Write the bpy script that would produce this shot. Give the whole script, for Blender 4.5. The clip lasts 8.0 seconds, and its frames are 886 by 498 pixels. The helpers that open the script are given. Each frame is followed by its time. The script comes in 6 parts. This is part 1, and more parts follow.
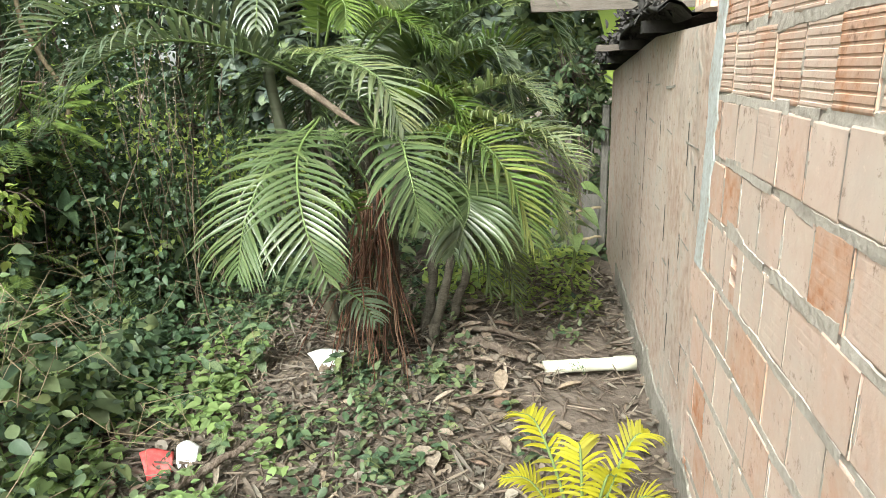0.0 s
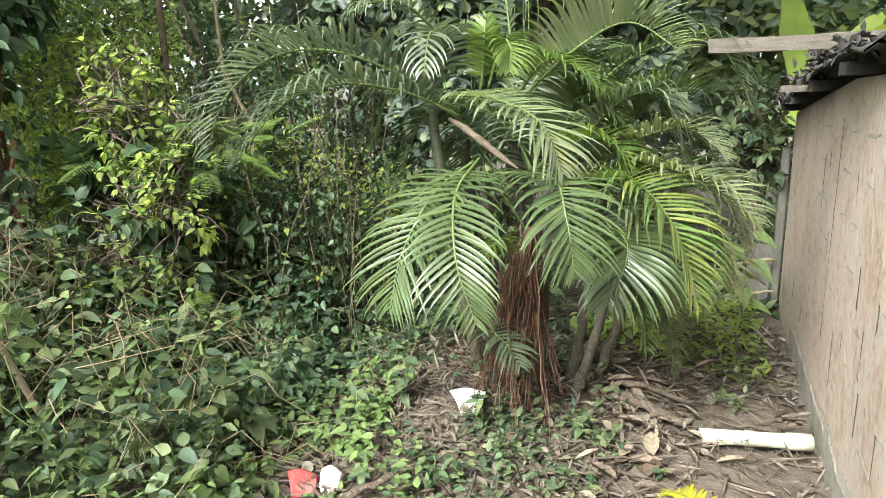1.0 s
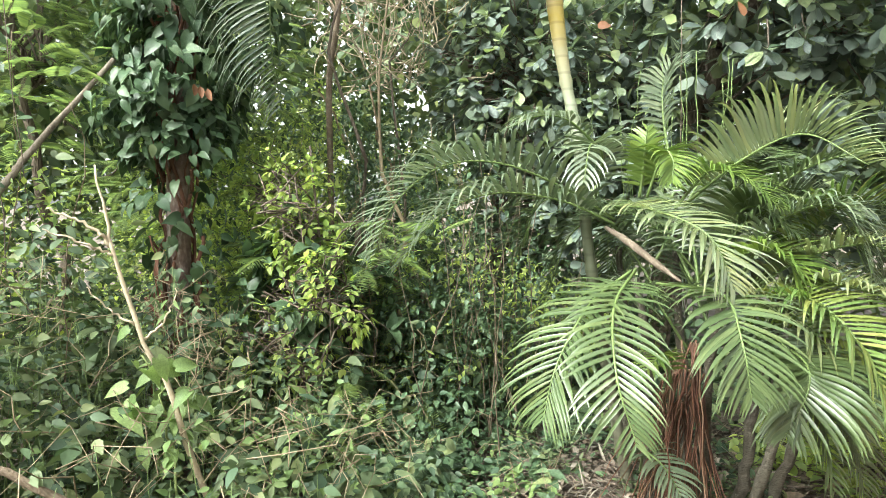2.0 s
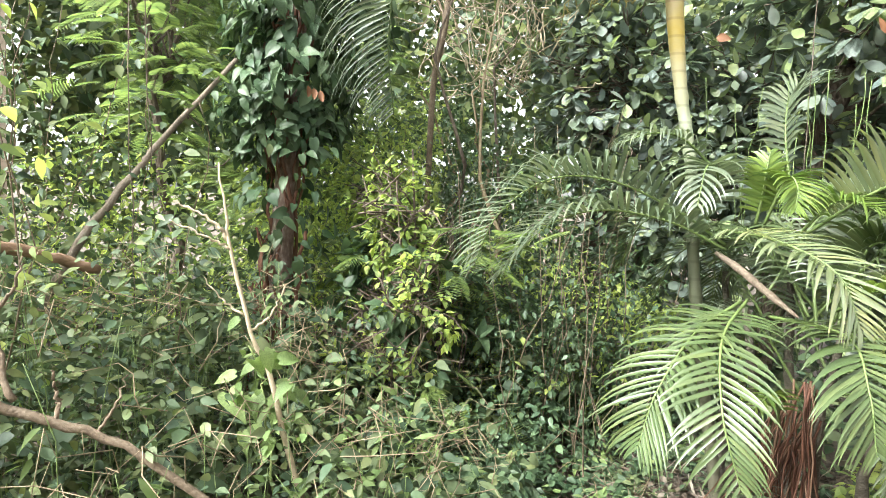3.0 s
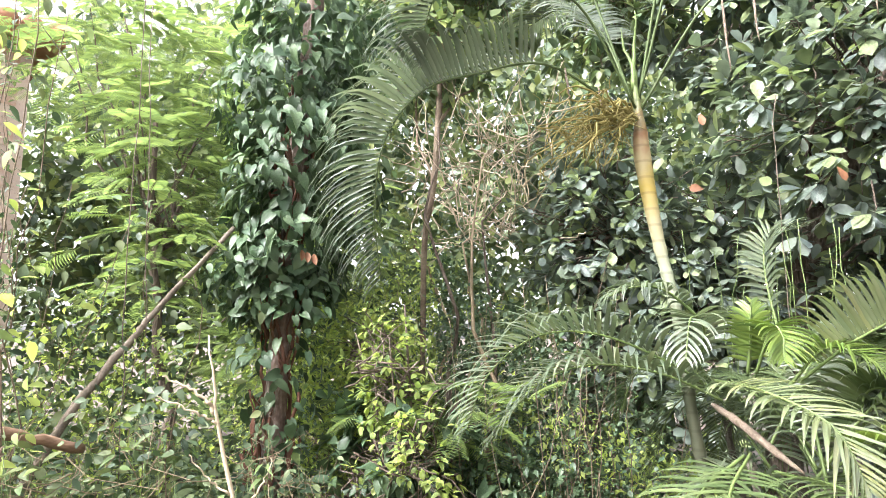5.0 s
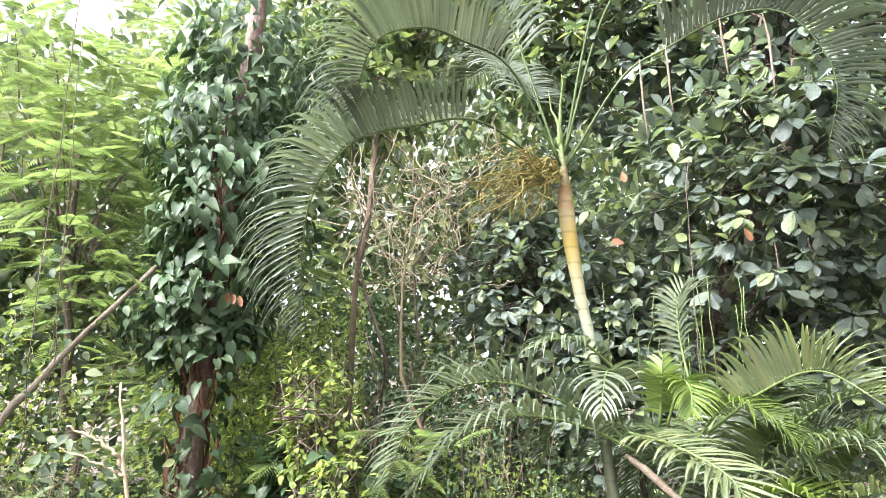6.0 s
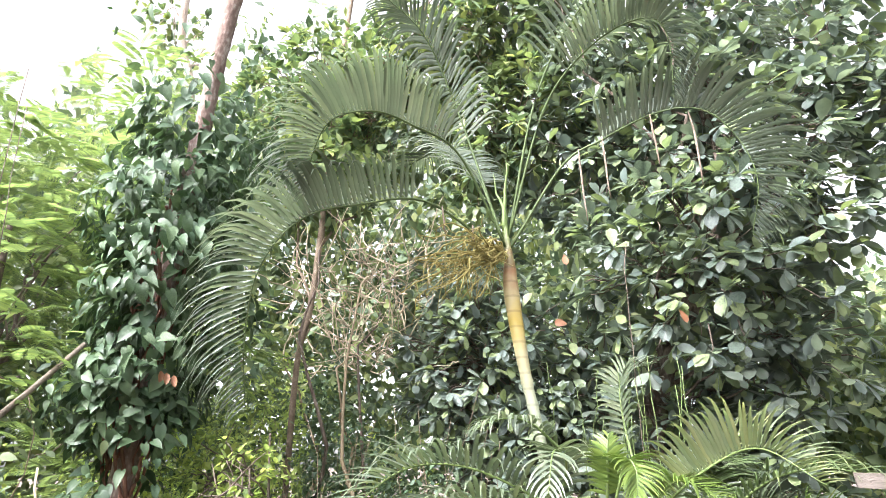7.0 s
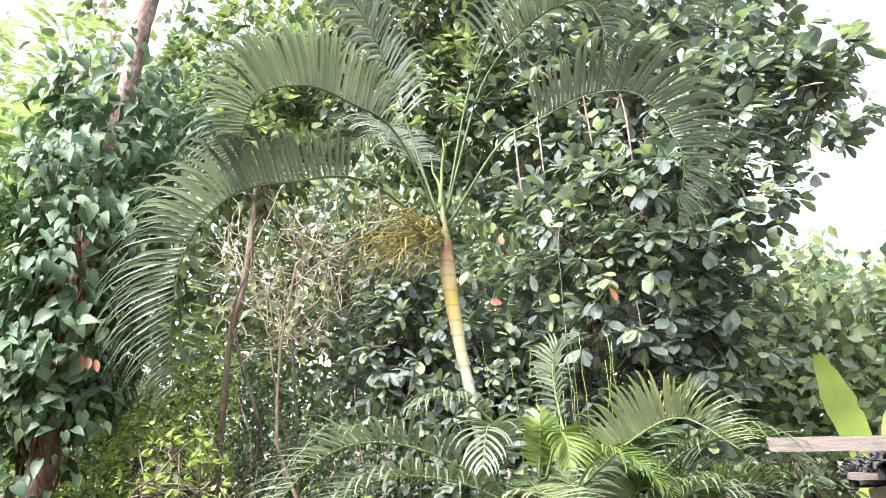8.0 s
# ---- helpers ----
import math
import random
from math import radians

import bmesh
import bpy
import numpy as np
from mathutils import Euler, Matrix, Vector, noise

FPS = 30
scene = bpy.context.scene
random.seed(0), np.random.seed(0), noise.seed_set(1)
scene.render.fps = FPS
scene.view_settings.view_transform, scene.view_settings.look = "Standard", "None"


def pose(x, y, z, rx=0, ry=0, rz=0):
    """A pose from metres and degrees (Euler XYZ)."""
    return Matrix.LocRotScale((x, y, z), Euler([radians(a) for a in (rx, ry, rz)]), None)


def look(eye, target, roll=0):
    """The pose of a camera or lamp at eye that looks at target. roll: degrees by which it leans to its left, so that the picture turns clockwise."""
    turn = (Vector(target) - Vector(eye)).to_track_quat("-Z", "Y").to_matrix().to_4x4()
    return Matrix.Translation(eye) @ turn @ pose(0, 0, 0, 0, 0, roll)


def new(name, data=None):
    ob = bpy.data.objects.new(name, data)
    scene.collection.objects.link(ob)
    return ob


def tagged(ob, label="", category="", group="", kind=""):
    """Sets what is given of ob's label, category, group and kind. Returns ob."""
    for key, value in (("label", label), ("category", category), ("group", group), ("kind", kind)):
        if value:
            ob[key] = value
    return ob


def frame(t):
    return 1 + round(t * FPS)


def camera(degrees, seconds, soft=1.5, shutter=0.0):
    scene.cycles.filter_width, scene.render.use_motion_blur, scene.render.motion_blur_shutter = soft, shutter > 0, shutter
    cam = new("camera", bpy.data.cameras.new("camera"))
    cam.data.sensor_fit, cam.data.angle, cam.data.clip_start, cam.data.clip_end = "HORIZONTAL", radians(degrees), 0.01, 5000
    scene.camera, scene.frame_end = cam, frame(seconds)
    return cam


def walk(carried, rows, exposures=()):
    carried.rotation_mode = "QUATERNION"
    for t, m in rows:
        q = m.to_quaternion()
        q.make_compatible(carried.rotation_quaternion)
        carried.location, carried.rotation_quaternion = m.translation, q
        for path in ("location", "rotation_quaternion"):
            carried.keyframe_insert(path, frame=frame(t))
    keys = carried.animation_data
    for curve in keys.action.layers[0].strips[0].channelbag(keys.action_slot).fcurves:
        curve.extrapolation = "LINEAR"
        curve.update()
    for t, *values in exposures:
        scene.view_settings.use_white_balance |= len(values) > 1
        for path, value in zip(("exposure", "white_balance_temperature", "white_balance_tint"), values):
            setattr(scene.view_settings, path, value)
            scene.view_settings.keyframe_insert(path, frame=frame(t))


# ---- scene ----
cam = camera(70.4, 8.0, soft=0.3)
PATH = [
    (0, (0.061, 0.195, 1.438), (-0.277, 2.087, 0.884), -2.1),
    (0.5, (0.074, 0.257, 1.469), (-0.482, 2.097, 0.916), -3.6),
    (1, (0.026, 0.244, 1.477), (-0.758, 2.030, 1.033), -1.7),
    (1.5, (-0.034, 0.228, 1.521), (-0.967, 1.974, 1.234), -1.5),
    (2, (-0.081, 0.185, 1.550), (-1.222, 1.821, 1.397), -1.0),
    (2.2, (-0.102, 0.185, 1.542), (-1.314, 1.765, 1.363), -0.7),
    (3.3, (-0.153, 0.124, 1.610), (-1.531, 1.569, 1.505), 2.5),
    (3.5, (-0.156, 0.117, 1.614), (-1.547, 1.553, 1.567), 1.8),
    (4, (-0.150, 0.128, 1.634), (-1.537, 1.568, 1.674), 1.4),
    (4.5, (-0.119, 0.153, 1.659), (-1.477, 1.610, 1.839), 0.2),
    (4.7, (-0.106, 0.155, 1.672), (-1.462, 1.606, 1.912), -0.2),
    (5.8, (-0.027, 0.151, 1.732), (-1.279, 1.670, 2.087), 0.3),
    (6, (-0.023, 0.147, 1.740), (-1.201, 1.713, 2.140), 0.7),
    (6.5, (-0.031, 0.126, 1.707), (-1.089, 1.726, 2.275), 0.8),
    (7, (-0.033, 0.127, 1.707), (-1.024, 1.735, 2.365), 0.1),
    (7.5, (-0.034, 0.127, 1.698), (-0.981, 1.748, 2.387), -0.4),
    (8, (-0.034, 0.144, 1.689), (-0.861, 1.862, 2.294), -1.7),
]
walk(cam, [(t, look(eye, target, roll)) for t, eye, target, roll in PATH],
     [(0, 2.22, 6500, 0), (2, 2.78, 6450, 0), (3.5, 2.97, 6450, 9), (4.5, 3.05, 6350, 14), (6, 3.0, 6300, 13), (6.5, 3.08, 6250, 14), (8, 3.07, 6200, 15)])

# ---- world, sun, exposure ----
SUN_EL, SUN_AZ = 44.0, 196.0
world = bpy.data.worlds.new("overcast_sky")
scene.world = world
world.use_nodes = True
wn, wl = world.node_tree.nodes, world.node_tree.links
sky = wn.new("ShaderNodeTexSky")
sky.sky_type, sky.sun_disc = "NISHITA", False
sky.sun_elevation, sky.sun_rotation = radians(SUN_EL), radians(SUN_AZ)
sky.air_density, sky.dust_density = 1.0, 4.0
grey = wn.new("ShaderNodeRGBToBW")
cloud = wn.new("ShaderNodeMixRGB")
cloud.inputs[0].default_value = 0.92
wl.new(sky.outputs[0], grey.inputs[0])
wl.new(sky.outputs[0], cloud.inputs[1])
wl.new(grey.outputs[0], cloud.inputs[2])
wl.new(cloud.outputs[0], wn["Background"].inputs[0])
wn["Background"].inputs[1].default_value = 0.15
sun = new("sun", bpy.data.lights.new("sun", "SUN"))
sun.data.energy, sun.data.angle, sun.data.color = 1.3, radians(20), (1.0, 0.97, 0.93)
_az = radians(SUN_AZ)
_sd = Vector((math.sin(_az) * math.cos(radians(SUN_EL)), math.cos(_az) * math.cos(radians(SUN_EL)), math.sin(radians(SUN_EL))))
sun.matrix_world = look(_sd * 30, (0, 0, 0))

# ---- materials ----
rng = np.random.default_rng(7)


def nodes_of(name):
    m = bpy.data.materials.new(name)
    m.use_nodes = True
    return m, m.node_tree.nodes, m.node_tree.links, m.node_tree.nodes["Principled BSDF"]


def ramp(nt, stops):
    r = nt.new("ShaderNodeValToRGB")
    e = r.color_ramp.elements
    while len(e) < len(stops):
        e.new(0.5)
    for el, (p, c) in zip(e, stops):
        el.position, el.color = p, (*c, 1)
    return r


def leaf_mat(name, colours, rough=0.38, glow=0.25, spec=0.5, blotch=0.5, scale=9.0, wax=0.0):
    """Leaf: hue varies from leaf to leaf, blotches and veins inside it, light comes through."""
    m, n, l, p = nodes_of(name)
    geo, ob = n.new("ShaderNodeNewGeometry"), n.new("ShaderNodeObjectInfo")
    add = n.new("ShaderNodeMath"); add.operation = "ADD"
    fr = n.new("ShaderNodeMath"); fr.operation = "FRACT"
    l.new(geo.outputs["Random Per Island"], add.inputs[0]); l.new(ob.outputs["Random"], add.inputs[1]); l.new(add.outputs[0], fr.inputs[0])
    r = ramp(n, [(i / (len(colours) - 1), (c[0] * 1.3, c[1], c[2] * 1.95) if c[1] > c[0] else c) for i, c in enumerate(colours)])
    l.new(fr.outputs[0], r.inputs[0])
    co = n.new("ShaderNodeTexCoord")
    nz = n.new("ShaderNodeTexNoise"); nz.inputs["Scale"].default_value = scale; nz.inputs["Detail"].default_value = 5
    l.new(co.outputs["Object"], nz.inputs["Vector"])
    mr = n.new("ShaderNodeMapRange"); mr.inputs[1].default_value, mr.inputs[2].default_value = 0.3, 0.75
    mr.inputs[3].default_value, mr.inputs[4].default_value = 1 - blotch, 1 + blotch * 0.7
    l.new(nz.outputs[0], mr.inputs[0])
    mul = n.new("ShaderNodeVectorMath"); mul.operation = "SCALE"
    l.new(r.outputs[0], mul.inputs[0]); l.new(mr.outputs[0], mul.inputs["Scale"])
    l.new(mul.outputs[0], p.inputs["Base Color"])
    p.inputs["Roughness"].default_value, p.inputs["Specular IOR Level"].default_value = rough, spec
    p.inputs["Coat Weight"].default_value, p.inputs["Coat Roughness"].default_value = wax, 0.22
    fine = n.new("ShaderNodeTexNoise"); fine.inputs["Scale"].default_value = 90
    l.new(co.outputs["Object"], fine.inputs["Vector"])
    bp = n.new("ShaderNodeBump"); bp.inputs["Strength"].default_value, bp.inputs["Distance"].default_value = 0.25, 0.004
    l.new(fine.outputs[0], bp.inputs["Height"]); l.new(bp.outputs[0], p.inputs["Normal"])
    tr = n.new("ShaderNodeBsdfTranslucent")
    warm = n.new("ShaderNodeMixRGB"); warm.blend_type = "MULTIPLY"; warm.inputs[0].default_value = 1
    warm.inputs[2].default_value = (1.45, 1.55, 1.0, 1)
    l.new(mul.outputs[0], warm.inputs[1]); l.new(warm.outputs[0], tr.inputs[0])
    mx = n.new("ShaderNodeMixShader"); mx.inputs[0].default_value = glow
    l.new(p.outputs[0], mx.inputs[1]); l.new(tr.outputs[0], mx.inputs[2]); l.new(mx.outputs[0], n["Material Output"].inputs[0])
    return m


def rough_mat(name, stops, scale=6.0, rough=0.85, bump=0.5, dist=0.01, stretch=(1, 1, 1), island=0.0, metal=0.0, second=None, wash=0.0):
    """Wood, bark, clay, soil: two scales of noise for colour, relief from the finer one."""
    m, n, l, p = nodes_of(name)
    co, mp = n.new("ShaderNodeTexCoord"), n.new("ShaderNodeMapping")
    mp.inputs["Scale"].default_value = stretch
    if island:
        oi, va = n.new("ShaderNodeObjectInfo"), n.new("ShaderNodeVectorMath")
        l.new(co.outputs["Object"], va.inputs[0]); l.new(oi.outputs["Location"], va.inputs[1]); l.new(va.outputs[0], mp.inputs[0])
    else:
        l.new(co.outputs["Object"], mp.inputs[0])
    a, b = n.new("ShaderNodeTexNoise"), n.new("ShaderNodeTexNoise")
    a.inputs["Scale"].default_value, a.inputs["Detail"].default_value = scale, 6
    b.inputs["Scale"].default_value, b.inputs["Detail"].default_value = scale * (second or 7), 8
    l.new(mp.outputs[0], a.inputs["Vector"]); l.new(mp.outputs[0], b.inputs["Vector"])
    mix = n.new("ShaderNodeMath"); mix.operation = "MULTIPLY_ADD"; mix.inputs[1].default_value = 0.55
    sc = n.new("ShaderNodeMath"); sc.operation = "MULTIPLY"; sc.inputs[1].default_value = 0.45
    l.new(b.outputs[0], sc.inputs[0]); l.new(a.outputs[0], mix.inputs[0]); l.new(sc.outputs[0], mix.inputs[2])
    out = mix.outputs[0]
    if island:
        ob, geo = n.new("ShaderNodeObjectInfo"), n.new("ShaderNodeNewGeometry")
        s = n.new("ShaderNodeMath"); s.operation = "ADD"
        f = n.new("ShaderNodeMath"); f.operation = "FRACT"
        l.new(ob.outputs["Random"], s.inputs[0]); l.new(geo.outputs["Random Per Island"], s.inputs[1]); l.new(s.outputs[0], f.inputs[0])
        c = n.new("ShaderNodeMath"); c.operation = "SUBTRACT"; c.inputs[1].default_value = 0.5
        l.new(f.outputs[0], c.inputs[0])
        o = n.new("ShaderNodeMath"); o.operation = "MULTIPLY_ADD"; o.inputs[1].default_value = island
        l.new(c.outputs[0], o.inputs[0]); l.new(out, o.inputs[2])
        out = o.outputs[0]
    r = ramp(n, stops)
    l.new(out, r.inputs[0])
    tint = r.outputs[0]
    if wash:
        big = n.new("ShaderNodeTexNoise"); big.inputs["Scale"].default_value, big.inputs["Detail"].default_value = 2.6, 9
        big.inputs["Roughness"].default_value = 0.7
        l.new(mp.outputs[0], big.inputs["Vector"])
        amount = ramp(n, [(0.46, (0, 0, 0)), (0.62, (wash, wash, wash))])
        l.new(big.outputs[0], amount.inputs[0])
        coat = n.new("ShaderNodeMixRGB"); coat.inputs[2].default_value = (0.45, 0.4, 0.36, 1)
        l.new(amount.outputs[0], coat.inputs[0]); l.new(tint, coat.inputs[1])
        tint = coat.outputs[0]
        # pits, chips and dark stains
        pit = n.new("ShaderNodeTexNoise"); pit.inputs["Scale"].default_value, pit.inputs["Detail"].default_value = 21, 6
        pit.inputs["Roughness"].default_value = 0.75
        l.new(mp.outputs[0], pit.inputs["Vector"])
        pr = ramp(n, [(0.33, (0.5, 0.45, 0.42)), (0.43, (1, 1, 1)), (0.62, (1, 1, 1)), (0.72, (1.2, 1.2, 1.2))])
        l.new(pit.outputs[0], pr.inputs[0])
        wear = n.new("ShaderNodeMixRGB"); wear.blend_type = "MULTIPLY"; wear.inputs[0].default_value = 1
        l.new(tint, wear.inputs[1]); l.new(pr.outputs[0], wear.inputs[2])
        tint = wear.outputs[0]
    l.new(tint, p.inputs["Base Color"])
    p.inputs["Roughness"].default_value, p.inputs["Metallic"].default_value = rough, metal
    p.inputs["Specular IOR Level"].default_value = 0.3
    bp = n.new("ShaderNodeBump"); bp.inputs["Strength"].default_value, bp.inputs["Distance"].default_value = bump, dist
    l.new(b.outputs[0], bp.inputs["Height"]); l.new(bp.outputs[0], p.inputs["Normal"])
    return m


M_PALM = leaf_mat("palm_leaflet", [(0.045, 0.09, 0.018), (0.06, 0.112, 0.022), (0.052, 0.1, 0.02), (0.085, 0.142, 0.028)], 0.34, 0.2, 0.5, 0.25, 5, 0.15)
M_PALM_YOUNG = leaf_mat("young_palm_leaflet", [(0.075, 0.155, 0.016), (0.105, 0.19, 0.02), (0.06, 0.135, 0.016)], 0.36, 0.28, 0.45, 0.25, 5)
M_PALM_YELLOW = leaf_mat("yellowing_palm_leaflet", [(0.075, 0.165, 0.026), (0.1, 0.195, 0.03), (0.17, 0.24, 0.035), (0.08, 0.17, 0.026)], 0.26, 0.32, 0.8, 0.4, 4, 0.6)
M_PALM_PALE = leaf_mat("pale_palm_leaflet", [(0.09, 0.15, 0.052), (0.11, 0.175, 0.058), (0.075, 0.13, 0.044), (0.135, 0.2, 0.064)], 0.3, 0.25, 0.6, 0.3, 5, 0.3)
M_PALM_LIGHT = leaf_mat("light_palm_leaflet", [(0.12, 0.2, 0.06), (0.15, 0.23, 0.065), (0.19, 0.26, 0.065), (0.13, 0.205, 0.06)], 0.2, 0.28, 1.0, 0.25, 5, 1.0)
M_PALM_CROWN = leaf_mat("crown_palm_leaflet", [(0.08, 0.13, 0.052), (0.098, 0.152, 0.06), (0.066, 0.112, 0.044), (0.12, 0.178, 0.068)], 0.38, 0.24, 0.55, 0.3, 5, 0.25)
M_PALM_DEAD = leaf_mat("dead_palm_strands", [(0.11, 0.045, 0.03), (0.16, 0.075, 0.05), (0.2, 0.12, 0.08), (0.08, 0.035, 0.025)], 0.7, 0.1, 0.3, 0.4, 6)
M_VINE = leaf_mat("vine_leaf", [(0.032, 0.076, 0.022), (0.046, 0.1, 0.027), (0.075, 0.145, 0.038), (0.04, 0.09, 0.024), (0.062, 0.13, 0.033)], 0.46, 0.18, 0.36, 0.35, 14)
M_JACK = leaf_mat("dark_tree_leaf", [(0.07, 0.12, 0.055), (0.1, 0.165, 0.07), (0.14, 0.215, 0.09), (0.085, 0.145, 0.07), (0.19, 0.3, 0.07), (0.06, 0.105, 0.05)], 0.42, 0.28, 0.5, 0.35, 10)
M_BUSH = leaf_mat("bush_leaf", [(0.024, 0.052, 0.016), (0.05, 0.105, 0.03), (0.085, 0.16, 0.042), (0.125, 0.2, 0.052), (0.034, 0.072, 0.022), (0.15, 0.225, 0.05), (0.06, 0.115, 0.035)], 0.52, 0.2, 0.3, 0.4, 10)
M_LIME = leaf_mat("lime_leaf", [(0.1, 0.2, 0.038), (0.15, 0.265, 0.05), (0.11, 0.2, 0.045)], 0.5, 0.3, 0.35, 0.3, 14)
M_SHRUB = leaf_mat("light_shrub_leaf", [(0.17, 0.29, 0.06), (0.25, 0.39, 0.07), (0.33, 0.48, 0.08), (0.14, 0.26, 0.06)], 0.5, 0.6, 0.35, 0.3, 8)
M_FERN = leaf_mat("feathery_leaf", [(0.11, 0.2, 0.05), (0.15, 0.26, 0.06), (0.2, 0.32, 0.065), (0.09, 0.17, 0.05)], 0.5, 0.5, 0.35, 0.3, 8)
M_WOODS = leaf_mat("woodland_leaf", [(0.045, 0.09, 0.03), (0.08, 0.15, 0.04), (0.15, 0.24, 0.05), (0.065, 0.12, 0.04), (0.22, 0.32, 0.06)], 0.45, 0.32, 0.45, 0.35, 2)
M_BANANA = leaf_mat("banana_leaf", [(0.25, 0.42, 0.04), (0.3, 0.46, 0.05)], 0.4, 0.45, 0.45, 0.25, 4)
M_YFERN = leaf_mat("yellow_fern_leaf", [(0.3, 0.29, 0.02), (0.38, 0.35, 0.025), (0.22, 0.26, 0.025)], 0.5, 0.3, 0.3, 0.25, 12)
M_LITTER = leaf_mat("dead_leaf", [(0.075, 0.057, 0.044), (0.135, 0.102, 0.078), (0.22, 0.178, 0.14), (0.1, 0.076, 0.06), (0.28, 0.245, 0.205), (0.046, 0.036, 0.03), (0.145, 0.128, 0.105)], 0.75, 0.08, 0.3, 0.4, 12)
M_HUSK = leaf_mat("dry_husk", [(0.22, 0.17, 0.125), (0.28, 0.22, 0.17), (0.15, 0.1, 0.075), (0.31, 0.26, 0.21), (0.1, 0.07, 0.05)], 0.75, 0.05, 0.3, 0.4, 8)
M_RUSTLEAF = leaf_mat("rust_leaf", [(0.2, 0.09, 0.045), (0.26, 0.13, 0.07)], 0.6, 0.15, 0.3, 0.3, 12)
M_SOIL = rough_mat("damp_soil", [(0.25, (0.05, 0.038, 0.03)), (0.5, (0.12, 0.095, 0.078)), (0.75, (0.2, 0.165, 0.14))], 1.4, 0.9, 0.9, 0.03, second=14)
M_CLAY = rough_mat("clay_block", [(0.16, (0.42, 0.18, 0.09)), (0.27, (0.5, 0.3, 0.215)), (0.5, (0.55, 0.395, 0.33)), (0.85, (0.59, 0.475, 0.415))], 7, 0.9, 0.5, 0.005, island=0.45, second=5, wash=0.4)
M_COAT = rough_mat("worn_render", [(0.3, (0.2, 0.14, 0.11)), (0.42, (0.41, 0.295, 0.24)), (0.54, (0.49, 0.39, 0.335)), (0.66, (0.36, 0.34, 0.31))], 4.5, 0.92, 0.9, 0.008, (1, 1, 0.8), second=6, wash=0.5)
M_MORTAR = rough_mat("rough_mortar", [(0.25, (0.25, 0.21, 0.18)), (0.5, (0.42, 0.37, 0.33)), (0.75, (0.54, 0.5, 0.46))], 8, 0.95, 0.7, 0.006)
M_CONC = rough_mat("grey_concrete", [(0.34, (0.36, 0.3, 0.26)), (0.45, (0.42, 0.42, 0.41)), (0.6, (0.5, 0.52, 0.53)), (0.75, (0.56, 0.58, 0.59))], 9, 0.9, 0.6, 0.005)
M_FOOT = rough_mat("damp_mortar", [(0.25, (0.13, 0.125, 0.1)), (0.45, (0.24, 0.22, 0.19)), (0.6, (0.34, 0.31, 0.28)), (0.75, (0.2, 0.21, 0.15))], 6, 0.9, 0.8, 0.008)
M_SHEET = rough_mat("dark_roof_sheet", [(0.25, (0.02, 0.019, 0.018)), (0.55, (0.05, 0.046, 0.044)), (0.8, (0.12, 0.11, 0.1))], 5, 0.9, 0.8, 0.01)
M_PLANK = rough_mat("weathered_plank", [(0.25, (0.06, 0.05, 0.042)), (0.5, (0.13, 0.11, 0.095)), (0.8, (0.2, 0.175, 0.155))], 3, 0.85, 0.6, 0.005, (3, 30, 30))
M_POST = rough_mat("grey_post", [(0.25, (0.05, 0.047, 0.042)), (0.55, (0.13, 0.122, 0.11)), (0.8, (0.22, 0.205, 0.19))], 4, 0.9, 0.6, 0.006, (6, 6, 1.2))
M_PVC = rough_mat("white_pvc", [(0.25, (0.24, 0.24, 0.15)), (0.45, (0.45, 0.44, 0.35)), (0.8, (0.54, 0.53, 0.44))], 5, 0.4, 0.1, 0.002)
M_BARK = rough_mat("brown_bark", [(0.25, (0.05, 0.035, 0.026)), (0.5, (0.13, 0.1, 0.08)), (0.8, (0.24, 0.2, 0.17))], 9, 0.9, 1.0, 0.02, (1, 1, 0.3))
M_PALEBARK = rough_mat("mottled_bark", [(0.25, (0.18, 0.12, 0.09)), (0.5, (0.34, 0.27, 0.22)), (0.75, (0.5, 0.44, 0.4))], 10, 0.9, 0.7, 0.01, (1, 1, 0.5))
M_VINEBARK = rough_mat("blotched_bark", [(0.3, (0.07, 0.04, 0.03)), (0.5, (0.17, 0.12, 0.1)), (0.62, (0.34, 0.29, 0.26))], 7, 0.9, 0.8, 0.012, (1, 1, 0.5))
M_REDBARK = rough_mat("red_bark", [(0.25, (0.06, 0.03, 0.02)), (0.5, (0.13, 0.06, 0.04)), (0.8, (0.2, 0.12, 0.08))], 10, 0.9, 0.9, 0.01, (1, 1, 0.3))
M_POLE = rough_mat("grey_dead_pole", [(0.25, (0.07, 0.055, 0.045)), (0.5, (0.16, 0.13, 0.1)), (0.8, (0.27, 0.23, 0.19))], 14, 0.85, 0.8, 0.006)
M_LOG = rough_mat("weathered_log", [(0.25, (0.12, 0.07, 0.045)), (0.5, (0.24, 0.15, 0.1)), (0.8, (0.34, 0.24, 0.17))], 12, 0.85, 0.8, 0.008, (1, 0.3, 1))
M_DARKSTEM = rough_mat("dark_palm_stem", [(0.25, (0.03, 0.026, 0.02)), (0.5, (0.075, 0.065, 0.05)), (0.8, (0.14, 0.125, 0.1))], 9, 0.9, 0.8, 0.01, (1, 1, 3))
M_BRANCH = rough_mat("brown_branch", [(0.25, (0.07, 0.05, 0.035)), (0.5, (0.16, 0.12, 0.085)), (0.8, (0.27, 0.22, 0.17))], 14, 0.85, 0.8, 0.006)
M_PALETWIG = rough_mat("pale_dry_wood", [(0.2, (0.22, 0.17, 0.11)), (0.5, (0.38, 0.31, 0.22)), (0.8, (0.5, 0.43, 0.32))], 12, 0.8, 0.6, 0.004)
